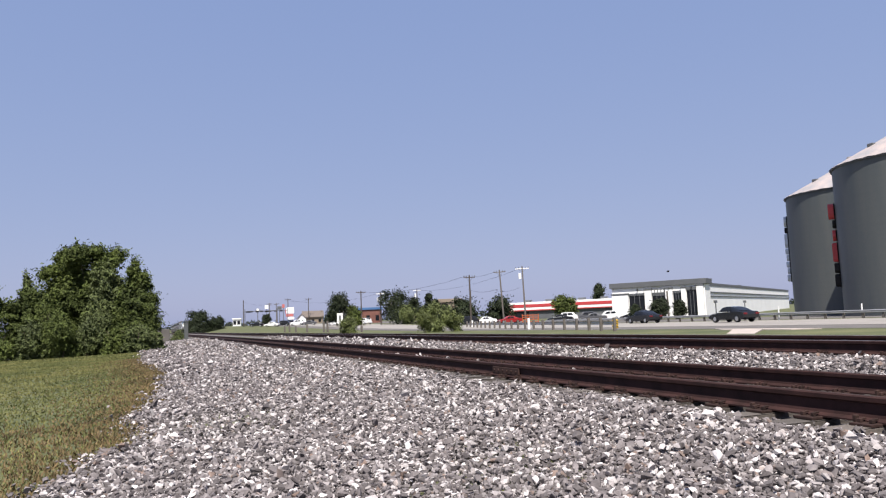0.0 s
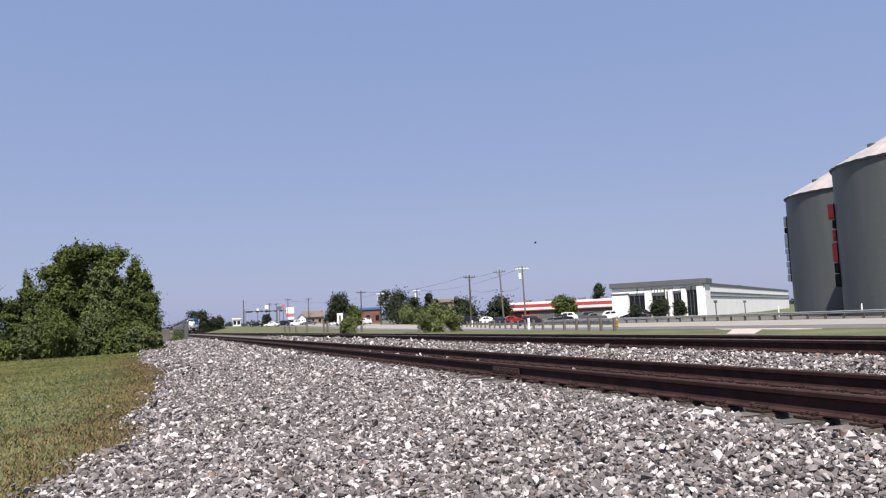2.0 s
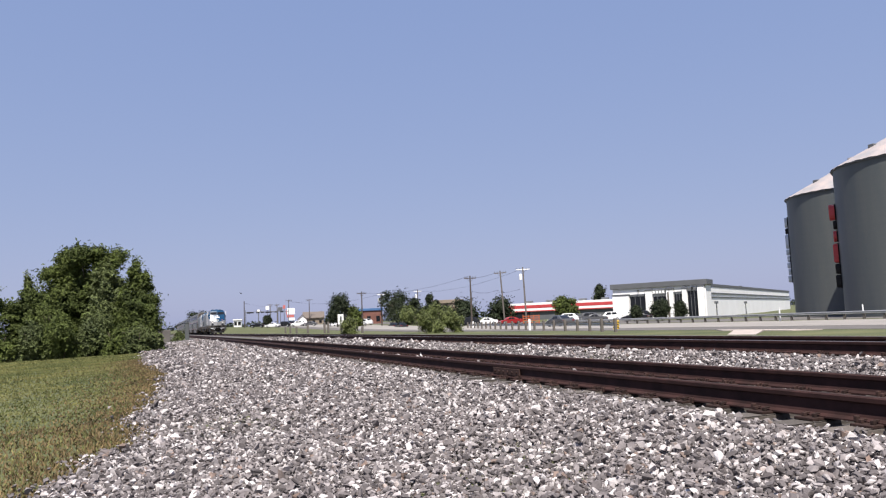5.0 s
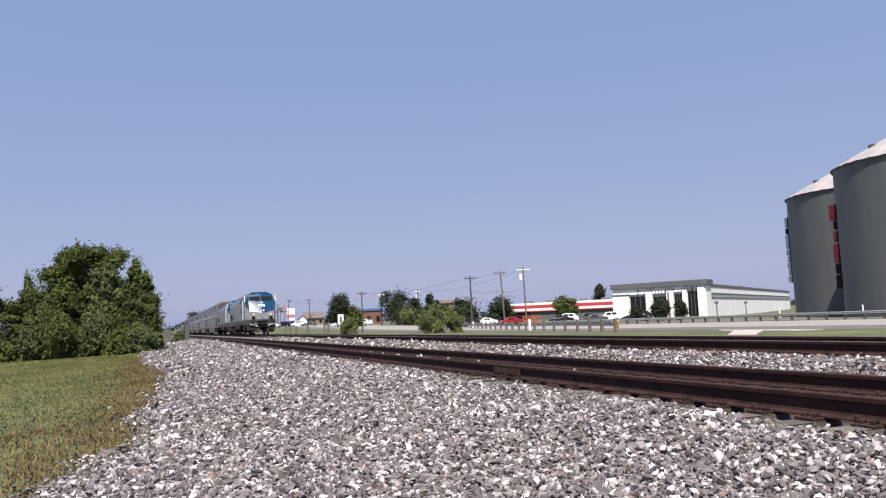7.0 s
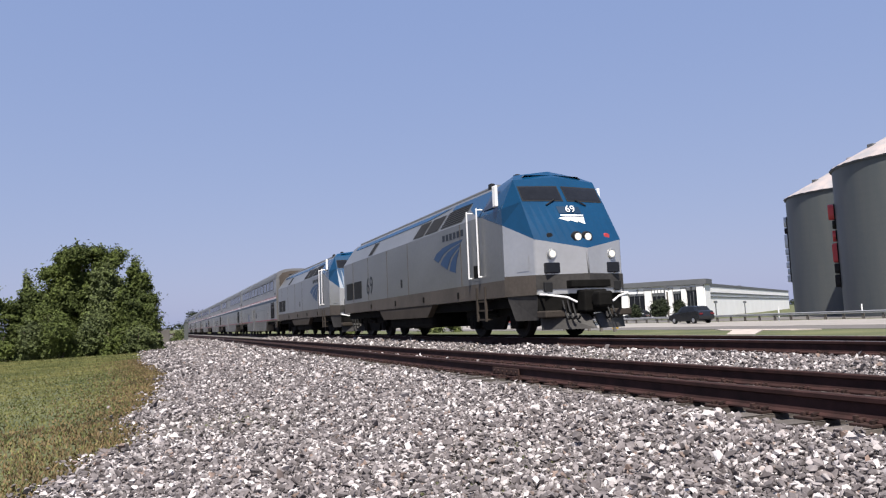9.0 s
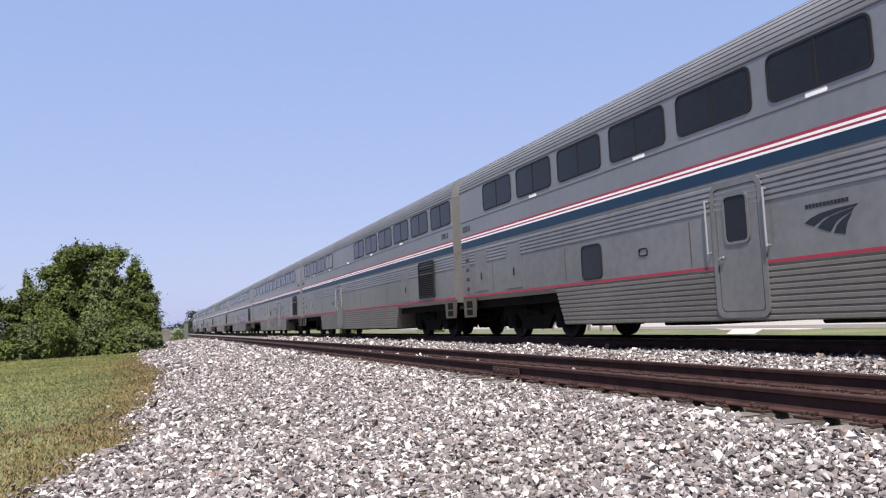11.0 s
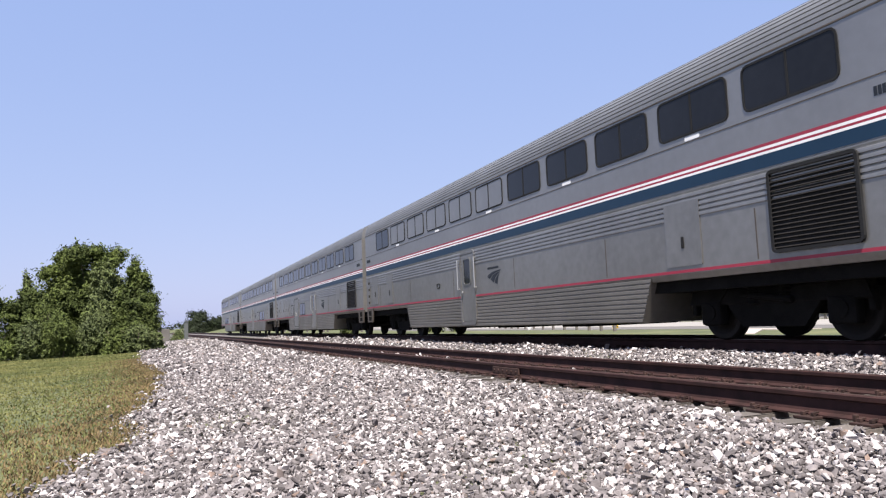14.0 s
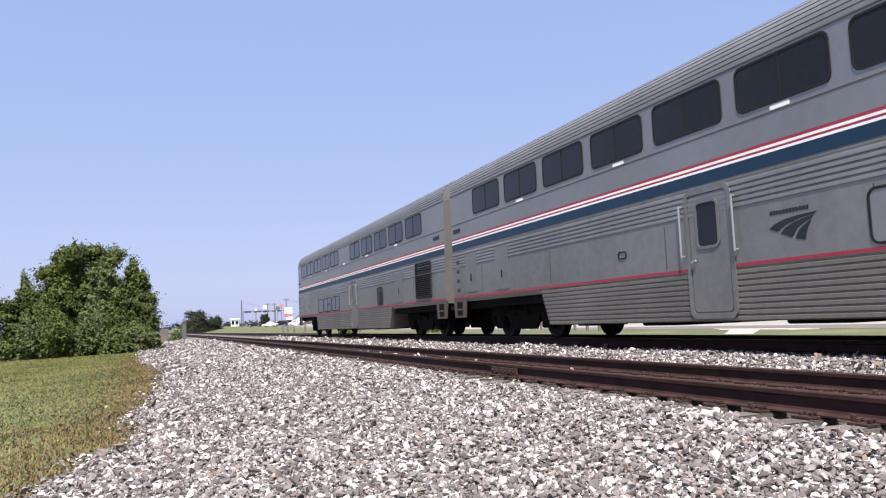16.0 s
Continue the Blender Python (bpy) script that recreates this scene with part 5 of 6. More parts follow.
strip("road_shoulder", 34.0, 39.5, -200, 700, 0.03, M["shoulder"], "worn brown-grey asphalt shoulder", "road")
strip("road", 39.504, 55.5, -200, 700, 0.05, M["asphalt"], "pale sun-bleached concrete highway", "road")
strip("parking_lot", 60.0, 78.0, 20, 300, 0.02, M["shoulder"], "grey asphalt parking lot in front of the stores", "parking lot")
bm = bmesh.new()
prism(bm, [(25.6, 29.0), (25.8, 27.4), (31.6, 32.9), (31.4, 35.0)], "z", -0.95, -0.70)
tagged(part("culvert_slab", bm, M["concrete"]), "bare pinkish concrete slab set in the grass verge", "concrete slab")
bm = bmesh.new()
prism(bm, [(31.7, 36.3), (31.7, 31.0), (33.0, 30.2), (33.2, 38.6)], "z", -0.95, -0.73)
tagged(part("culvert_apron", bm, M["concrete"]), "low pale concrete apron between slab and road", "concrete apron")


def guardrail(path, label, spacing, post_h, beam, post_mat, beam_side):
    """Posts with caps and a corrugated beam along a line of points on the ground."""
    g = thing("guardrail", label, "guardrail")
    pts = [Vector((x, y, -0.8)) for x, y in path]
    run, left = [], 0.0
    for a, b in zip(pts, pts[1:]):
        d = (b - a).length
        s = left
        while s < d:
            run.append(a.lerp(b, s / d))
            s += spacing
        left = s - d
    bm = bmesh.new()
    box(bm, -0.10, 0.10, -0.09, 0.09, -0.15, post_h, 0.02)
    first = part("post", bm, post_mat, g)
    first.location = run[0]
    for q in run[1:]:
        shared("post", first.data, g, Matrix.Translation(q))
    if beam:
        bm = bmesh.new()
        prof = [(0.0, 0.50), (0.05, 0.54), (0.05, 0.58), (0.0, 0.62), (0.05, 0.67), (0.05, 0.72), (0.0, 0.76), (-0.012, 0.76), (0.035, 0.71), (0.035, 0.68), (-0.012, 0.62), (0.035, 0.575), (0.035, 0.545), (-0.012, 0.50)]
        rows = [[bm.verts.new((q.x + beam_side * (0.11 + dx), q.y, q.z + z - 0.02)) for dx, z in prof] for q in (pts[0], *pts[1:])]
        for a, b in zip(rows, rows[1:]):
            for i in range(len(prof)):
                j = (i + 1) % len(prof)
                bm.faces.new((a[i], a[j], b[j], b[i]))
        part("beam", bm, M["galvrail"], g, "galvanised corrugated beam")
    return g


guardrail([(58.6, 20), (58.1, 46), (57.0, 63), (55.6, 80), (54.6, 100)], "galvanised steel guardrail along the far side of the highway", 1.9, 0.72, True, M["palepole"], -1)
guardrail([(30.5, 45.8), (32.8, 53.7), (36.7, 72.0), (41.5, 92), (46.5, 112)], "grey wooden guardrail posts with a beam behind along the verge", 3.35, 1.02, True, M["palepole"], 1)
for x, y, h in ((24.8, 119, 1.8), (25.6, 120, 1.9), (23.6, 127, 1.5), (22.6, 139, 1.4), (22.2, 142, 1.3), (22.9, 134, 1.2), (27.2, 112, 1.0), (28.4, 109, 1.0)):
    bm = bmesh.new()
    box(bm, -0.15, 0.15, -0.15, 0.15, -0.1, h, 0.03)
    p = part("ditch_post", bm, M["palepole"])
    p.location = (x, y, -0.8 + rise(y))
    tagged(p, "short weathered grey post in the ditch grass", "post", "ditch posts")
# white delineator posts
for x, y, h in ((35.9, 69.5, 1.2), (46.8, 110.0, 1.15)):
    bm = bmesh.new()
    prism(bm, rounded(0.24, h, 0.08, 4, 0, h / 2), "y", -0.03, 0.03)
    p = part("delineator", bm, M["white"])
    p.location = (x, y, -0.8)
    tagged(p, "plain white roadside marker post", "marker post", "marker posts")
for x, y in ((58.6, 49.6), (56.8, 57.5)):
    bm = bmesh.new()
    tube(bm, (0, 0, 0), (0, 0, 1.3), 0.07, 0.06, 8)
    p = part("bollard", bm, M["white"])
    p.location = (x + 0.6, y, -0.8)
    tagged(p, "slim white marker post behind the guardrail", "marker post", "marker posts")

# hazard board at the end of the near rail
hz = thing("hazard_board", "yellow and black striped hazard board at the guardrail's end", "road sign", pose(31.7, 47.5, -0.8, 0, 0, -28))
bm = bmesh.new()
box(bm, -0.22, 0.22, -0.01, 0.01, 0.20, 0.85, 0.008)
board = part("board", bm, M["yellow"], hz)
for k in range(4):
    bm = bmesh.new()
    z = 0.15 + 0.20 * k
    q = [(-0.215, z + 0.24), (-0.215, z + 0.14), (0.215, z - 0.11), (0.215, z - 0.01)]
    q = [(a, min(0.845, max(0.205, b))) for a, b in q]
    if len({p[1] for p in q}) > 2:
        prism(bm, q, "y", -0.016, -0.008)
        part("stripe", bm, M["black"], board)
bm = bmesh.new()
box(bm, -0.04, 0.04, 0.012, 0.06, -0.1, 0.84)
part("post", bm, M["palepole"], hz)

# small white sign in the ditch
sg = thing("roadside_sign", "small white roadside sign with a dark symbol on a post", "sign", pose(25.1, 108.8, -0.8, 0, 0, -13))
bm = bmesh.new()
box(bm, -0.42, 0.42, -0.015, 0.015, 1.55, 3.0, 0.02)
bd = part("board", bm, M["white"], sg)
bm = bmesh.new()
box(bm, -0.12, 0.16, -0.022, -0.016, 1.9, 2.7, 0.0)
part("symbol", bm, M["grey"], bd)
bm = bmesh.new()
tube(bm, (0, 0.04, -0.1), (0, 0.04, 2.9), 0.05, seg=8)
part("post", bm, M["palepole"], sg)

# concrete block and cabinet beside the far end of the ballast
bm = bmesh.new()
box(bm, -0.85, 0.85, -0.8, 0.8, -0.2, 1.72, 0.06)
p = part("concrete_block", bm, M["shoulder"])
p.location = (0.55, 102.1, -0.85)
tagged(p, "pale concrete block beside the far ballast", "concrete block")
cb = thing("signal_cabinet", "narrow grey trackside cabinet with a pitched lid", "signal cabinet", pose(3.3, 98.9, -0.7))
bm = bmesh.new()
box(bm, -0.24, 0.24, -0.3, 0.3, 0.0, 2.35, 0.03)
part("housing", bm, M["galv"], cb)
bm = bmesh.new()
prism(bm, [(-0.30, 2.35), (0.30, 2.35), (0.0, 2.52)], "y", -0.36, 0.36)
part("lid", bm, M["galv"], cb)
bm = bmesh.new()
box(bm, -0.2, 0.2, -0.32, -0.302, 0.15, 2.2, 0.005)
part("door", bm, M["galv"], cb)


# ---- poles and wires ----
def power_pole(x, y, top, arm, lean=0.0, pale=False, drum=False, turn=0.0):
    t = thing("utility_pole", ("pale" if pale else "dark") + " wooden utility pole with a crossarm" + (" and a transformer" if drum else ""), "utility pole", pose(x, y, -0.8 + rise(y), 0, lean, turn), group="utility poles")
    h = top + 0.8 - rise(y)
    bm = bmesh.new()
    tube(bm, (0, 0, -0.3), (0, 0, h), 0.19, 0.13, 10)
    part("shaft", bm, M["palepole" if pale else "pole"], t)
    if arm:
        bm = bmesh.new()
        box(bm, -arm / 2, arm / 2, -0.08, 0.08, h - 0.55, h - 0.38, 0.01)
        bar = part("crossarm", bm, M["white" if drum else ("palepole" if pale else "pole")], t)
        for sx in (-0.46, -0.25, 0.25, 0.46):
            bm = bmesh.new()
            tube(bm, (arm * sx, 0, h - 0.38), (arm * sx, 0, h - 0.12), 0.07, 0.05, 7)
            part("insulator", bm, M["grey"], bar)
        for sx in (-1, 1):
            bm = bmesh.new()
            tube(bm, (sx * arm * 0.28, -0.06, h - 0.52), (0, -0.1, h - 1.2), 0.03, seg=6)
            part("brace", bm, M["grey"], bar)
    if drum:
        bm = bmesh.new()
        tube(bm, (-0.55, 0, h - 2.5), (-0.55, 0, h - 1.5), 0.30, 0.30, 14)
        tube(bm, (-0.55, 0, h - 1.5), (-0.55, 0, h - 1.35), 0.30, 0.12, 14)
        part("transformer", bm, M["white"], t, "pale grey transformer drum")
    return t


ends = []
for x, y, top, arm, lean, pale, drum in ((69.0, 134.8, 10.8, 2.8, -1.2, True, True), (65.0, 136.5, 10.3, 2.4, -2.6, True, False), (54.9, 129.6, 8.9, 2.2, 0.0, False, False), (48.5, 185.9, 9.0, 2.4, 0, False, False), (53.1, 184.1, 8.5, 2.0, 0, False, True),
                                         (71.6, 209.2, 10.2, 2.4, 0, False, True), (27.0, 260, 10.2, 0, 0, False, False), (49.0, 304, 12.0, 2.4, 0, False, False), (56.7, 301, 11.9, 2.6, 0, False, False), (44.6, 305.6, 10.4, 2.2, 0, True, False), (42.0, 306.6, 10.5, 2.2, 0, True, False),
                                         (73.0, 172.0, 7.6, 0, 0, True, False), (39.0, 320, 8.5, 2.0, 0, True, False), (80.0, 104.0, 3.9, 0, 0, True, False)):
    power_pole(x, y, top, arm, lean, pale, drum, -20)
    ends.append((x, y, top))


def wire(a, b, sag, name="power_line"):
    cu = bpy.data.curves.new(name, "CURVE")
    cu.dimensions, cu.bevel_depth, cu.bevel_resolution = "3D", 0.022, 1
    sp = cu.splines.new("POLY")
    sp.points.add(15)
    for i in range(16):
        u = i / 15
        q = Vector(a).lerp(Vector(b), u)
        sp.points[i].co = (q.x, q.y, q.z - sag * 4 * u * (1 - u), 1)
    cu.materials.append(M["black"])
    return tagged(new(name, cu), "thin black overhead power line between poles", "power line", "power lines")


for a, b, s in (((54.6, 129.8, 8.8), (48.5, 185.9, 8.7), 1.2), ((63.6, 136.9, 6.3), (54.6, 129.8, 6.2), 0.5), ((53.1, 184.1, 8.2), (49.0, 304, 11.5), 1.8), ((68.2, 135.2, 10.3), (71.6, 209.2, 9.8), 1.4), ((63.6, 136.9, 9.9), (54.6, 129.8, 8.5), 0.3), ((68.2, 135.2, 6.5), (63.6, 136.9, 6.1), 0.4),
                ((49.0, 304, 11.2), (56.7, 301, 11.2), 0.6), ((27.0, 260, 9.6), (44.6, 305.6, 9.8), 0.8)):
    wire(a, b, s)


# ---- silos ----
def silo(label, x, y, r, eave, rise, red):
    t = thing("grain_silo", label, "silo", pose(x, y, -0.8))
    bm = bmesh.new()
    prof = [(r, 0.0)]
    z = 0.0
    while z < eave:
        prof += [(r + 0.006, z + 0.20), (r + 0.002, z + 0.42), (r + 0.006, z + 0.60), (r - 0.002, z + 0.80)]
        z += 0.8
    prof.append((r, eave + 0.8))
    n = 72
    rows = [[bm.verts.new((q * math.cos(6.28319 * k / n), q * math.sin(6.28319 * k / n), h)) for k in range(n)] for q, h in prof]
    for a, b in zip(rows, rows[1:]):
        for k in range(n):
            bm.faces.new((a[k], a[(k + 1) % n], b[(k + 1) % n], b[k]))
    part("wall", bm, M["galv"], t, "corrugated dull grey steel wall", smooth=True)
    bm = bmesh.new()
    h0 = eave + 0.8
    ribs = 36
    tip = [bm.verts.new((0.6 * math.cos(6.28319 * k / (ribs * 2)), 0.6 * math.sin(6.28319 * k / (ribs * 2)), h0 + rise)) for k in range(ribs * 2)]
    rim = [bm.verts.new(((r + 0.25) * math.cos(6.28319 * k / (ribs * 2)), (r + 0.25) * math.sin(6.28319 * k / (ribs * 2)), h0 + (0.05 if k % 2 else 0.0))) for k in range(ribs * 2)]
    for k in range(ribs * 2):
        j = (k + 1) % (ribs * 2)
        bm.faces.new((rim[k], rim[j], tip[j], tip[k]))
    bm.faces.new(tip)
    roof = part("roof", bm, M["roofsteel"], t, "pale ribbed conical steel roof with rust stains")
    bm = bmesh.new()
    tube(bm, (0, 0, h0 + rise - 0.05), (0, 0, h0 + rise + 0.5), 0.8, 0.7, 18)
    part("cap", bm, M["roofsteel"], roof)
    for a, f in ((195, 0.45), (228, 0.66), (160, 0.6), (250, 0.4), (275, 0.7)):
        bm = bmesh.new()
        a = radians(a)
        p = Vector((r * f * math.cos(a), r * f * math.sin(a), h0 + rise * (1 - f)))
        box(bm, p.x - 0.45, p.x + 0.45, p.y - 0.35, p.y + 0.35, p.z - 0.15, p.z + 0.35, 0.06)
        part("vent", bm, M["grey"], roof)
    bm = bmesh.new()
    tube(bm, (0, 0, h0 - 0.12), (0, 0, h0 + 0.02), r + 0.16, r + 0.16, 72)
    part("eave_ring", bm, M["grey"], t)
    # upright sign of thick letters, seen edge-on: plain rounded blocks
    way = math.atan2(-y, -x)
    side = way - math.pi / 2 + (0.05 if red else -0.02)
    base = Matrix.Translation((r * math.cos(side), r * math.sin(side), 0)) @ Matrix.Rotation(side, 4, "Z")
    sign = None
    shapes = (((10.6, 12.3, 0.55, "redpaint"), (9.6, 10.5, 0.15, "black"), (8.2, 9.4, 0.30, "redpaint"), (5.9, 8.0, 0.36, "redpaint"), (4.7, 5.8, 0.30, "black"), (3.2, 4.6, 0.34, "black")) if red else
              ((12.2, 13.6, 0.30, "chalk"), (11.3, 12.1, 0.2, "black"), (9.3, 11.2, 0.36, "chalk"), (8.4, 9.2, 0.30, "chalk"), (7.5, 8.3, 0.30, "chalk"), (6.6, 7.4, 0.30, "chalk"), (5.7, 6.5, 0.30, "chalk"), (4.7, 5.6, 0.30, "chalk")))
    for n, (z0, z1, deep, mt) in enumerate(shapes):
        mid, tall = (z0 + z1) / 2, z1 - z0
        bm = bmesh.new()
        if mt != "black" and n % 2 == 0:      # a rounded ring
            outer, inner = rounded(1.5, tall, 0.6, 5, 0, mid), rounded(0.8, tall * 0.5, 0.25, 5, 0, mid)
            o0, i0, o1, i1 = [[bm.verts.new((x, *p)) for p in ps] for x, ps in ((0.12 + deep, outer), (0.12 + deep, inner), (0.12, outer), (0.12, inner))]
            for a in range(len(outer)):
                c = (a + 1) % len(outer)
                for q in ((o0[a], o0[c], i0[c], i0[a]), (o1[a], o1[c], o0[c], o0[a]), (i0[a], i0[c], i1[c], i1[a])):
                    bm.faces.new(q)
        else:
            prism(bm, rounded(1.3, tall, 0.35, 4, 0, mid), "x", 0.12, 0.12 + deep)
            for sx in (-0.35, 0.35):
                prism(bm, rounded(0.4, tall * 0.9, 0.12, 3, sx, mid), "x", 0.12 + deep, 0.22 + deep)
        o = part("sign_letter", bm, M[mt], t)
        o.matrix_basis = base
        bm = bmesh.new()
        prism(bm, rounded(1.0, tall + 0.1, 0.3, 4, 0, mid), "x", 0.0, 0.13)
        part("backing", bm, M["black"], o)
    return t


silo("tall grey corrugated steel silo with pale upright sign shapes", 86.2, 71.5, 8.5, 15.0, 4.4, False)
silo("tall grey corrugated steel silo with a red upright sign", 74.7, 53.7, 8.5, 15.0, 4.4, True)


# ---- stores ----
def store_white():
    """White retail store: a wing with grey bands and a stepped entrance front."""
    t = thing("retail_store", "white stucco store with grey bands and dark glass entrance", "building", Matrix.Translation((96.2, 113.15, -0.8)) @ Matrix.Rotation(math.atan2(0.6, 0.8), 4, "Z"))
    # local x runs along the wing away from the road, local y along the front
    def block(name, x0, x1, y0, y1, z0, z1, m, label="", parent=t, bev=0.03):
        b = bmesh.new()
        box(b, x0, x1, 0.87 * y0, 0.87 * y1, z0, z1, bev)
        return part(name, b, M[m], parent, label)
    wing = block("wing", 0.3, 112, 1.0, 19.0, 0, 5.95, "white", "long white side wing")
    block("parapet", 0.2, 112.1, 0.9, 19.1, 5.95, 6.55, "grey", "dark grey parapet", wing)
    block("band", 0.2, 112.1, 0.86, 1.04, 4.55, 4.85, "grey", "grey band", wing)
    block("band", 0.2, 112.1, 0.86, 1.04, 3.85, 4.08, "grey", "grey band", wing)
    front = block("front", -2.0, 2.2, 0.0, 20.5, 0, 6.2, "white", "raised white entrance front")
    block("cornice", -2.4, 2.6, -0.4, 20.9, 6.2, 7.2, "grey", "dark grey cornice", front)
    for y0, y1, z1, dp in ((0.2, 1.6, 5.9, 0.7), (3.9, 4.9, 5.6, 0.5), (6.8, 8.3, 5.6, 0.5), (11.4, 12.9, 5.6, 0.5), (16.6, 20.4, 4.9, 0.6)):
        p = block("pier", -2.0 - dp, -1.99, y0, y1, 0, z1, "white", "", front, 0.05)
        block("pier_cap", -2.0 - dp - 0.1, -1.95, y0 - 0.1, y1 + 0.1, z1, z1 + 0.25, "grey", "", p)
    for y0, y1, z1 in ((1.7, 3.8, 5.1), (5.0, 6.7, 4.7), (8.4, 11.3, 4.4), (13.0, 16.5, 4.6)):
        w = block("window", -2.06, -1.98, y0, y1, 0.2, z1, "glass", "dark storefront glass", front, 0.0)
        for k in range(1, 3):
            yy = y0 + (y1 - y0) * k / 3
            block("mullion", -2.12, -2.05, yy - 0.05, yy + 0.05, 0.2, z1, "grey", "", w, 0.0)
        block("head_band", -2.16, -1.97, y0 - 0.1, y1 + 0.1, z1 + 0.02, z1 + 0.45, "grey", "", w, 0.01)
    s = block("fascia_sign", -2.2, -1.97, 8.2, 11.8, 4.75, 5.75, "grey", "dark sign board with pale shapes", front)
    for k in range(4):
        block("sign_shape", -2.26, -2.19, 8.7 + 0.7 * k, 9.2 + 0.7 * k, 5.0, 5.5, "white", "", s, 0.0)
    s = block("fascia_sign", -2.2, -1.97, 1.5, 3.9, 5.15, 5.75, "grey", "", front)
    for y in (2.7, 7.5, 14.5):
        block("wall_lamp", -2.7, -2.0, y - 0.12, y + 0.12, 5.6, 5.8, "black", "", front)
    for x in (5, 34):
        b = bmesh.new()
        tube(b, (x, -0.2, 0), (x, -0.2, 2.6), 0.12, 0.10, 8)
        box(b, x - 0.3, x + 0.3, -0.5, 0.1, 2.6, 3.1, 0.04)
        part("downpipe", b, M["grey"], wing)
    for x, y in ((20, 8), (46, 9), (60, 7)):
        block("roof_unit", x - 1.2, x + 1.2, y - 1, y + 1, 6.55, 7.4, "grey", "", wing)
    block("handrail", -5.0, -4.9, 3.0, 14.0, 0.95, 1.05, "grey", "", front, 0.0)
    return t


def store_red():
    a, b = Vector((86.5, 184.0, 0)), Vector((110.5, 161.0, 0))
    d = b - a
    t = thing("convenience_store", "low white store with red bands across its fascia", "building", Matrix.Translation((a.x, a.y, -0.8)) @ Matrix.Rotation(math.atan2(d.y, d.x), 4, "Z"))
    L = d.length
    def block(name, x0, x1, y0, y1, z0, z1, m, label="", parent=t):
        b2 = bmesh.new()
        box(b2, x0, x1, y0, y1, z0, z1, 0.03)
        return part(name, b2, M[m], parent, label)
    body = block("wall", 4, L, 0.5, 18, 0, 3.0, "grey")
    block("glass_front", 0.5, 8, 0.3, 0.48, 0.1, 2.9, "glass", "", body)
    f = block("fascia", 1.5, L + 0.2, 0.0, 18.2, 3.0, 5.3, "white", "white fascia")
    block("red_band", 2.2, L + 0.25, -0.05, 0.03, 3.9, 4.75, "redpaint", "", f)
    block("red_band", 2.2, L + 0.25, -0.05, 0.03, 3.02, 3.28, "redpaint", "", f)
    c = block("canopy", -2.5, 3.2, -0.4, 9.0, 3.3, 4.4, "tan", "", t)
    for x in (-2.0, 2.8):
        block("column", x - 0.25, x + 0.25, -0.2, 0.3, 0, 3.3, "redpaint", "red column", t)
    for x in (6, 12, 17, 21, 27):
        block("roof_unit", x - 0.9, x + 0.9, 6, 8, 5.3, 6.0, "grey", "", f)
    return t


store_white()
store_red()


def shop(name, label, x, y, w, h, deep, wall, roofm, turn=0.0):
    t = thing(name, label, "building", pose(x, y, -0.8 + rise(y), 0, 0, turn))
    h -= 0.6 * rise(y)
    b = bmesh.new()
    box(b, -w / 2, w / 2, 0, deep, 0, h, 0.03)
    body = part("wall", b, M[wall], t)
    b = bmesh.new()
    box(b, -w / 2 - 0.3, w / 2 + 0.3, -0.3, deep + 0.3, h, h + 0.18 * h, 0.05)
    part("roof", b, M[roofm], t)
    n = max(2, int(w / 2.2))
    for k in range(n):
        b = bmesh.new()
        c = -w / 2 + w * (k + 0.5) / n
        box(b, c - 0.55, c + 0.55, -0.05, 0.02, 0.7, min(2.4, h * 0.8))
        part("window", b, M["glass"], body)
    return t


shop("small_shop", "red brick shop with a blue roof", 60.5, 224, 8.5, 5.0, 9, "redbrick", "bluepaint", -15)
shop("small_shop", "low white shop far along the road", 29.5, 310, 3.0, 4.2, 8, "white", "white", -8)
shop("small_shop", "tan shop behind the trees", 76.0, 196, 8.0, 6.0, 9, "tan", "tan", -20)
shop("small_shop", "low grey shop far along the road", 66.0, 262, 10.0, 5.0, 9, "grey", "white", -15)
# pylon sign, gabled shop and signal masts far along the road
py = thing("pylon_sign", "white and faded red roadside pylon sign far off", "sign", pose(49.2, 300, -0.8, 0, 0, -10))
for x in (-0.9, 0.9):
    bm = bmesh.new()
    box(bm, x - 0.15, x + 0.15, -0.15, 0.15, 0, 4.6)
    part("post", bm, M["grey"], py)
for x0, x1, z0, z1, m in ((-1.5, 1.5, 6.7, 9.1, "white"), (-1.7, 1.2, 5.5, 6.55, "pylonred"), (-1.2, 1.5, 4.3, 5.35, "white"), (-1.9, -1.55, 6.7, 8.4, "pylonred")):
    bm = bmesh.new()
    box(bm, x0, x1, -0.25, 0.25, z0, z1, 0.06)
    part("panel", bm, M[m], py)


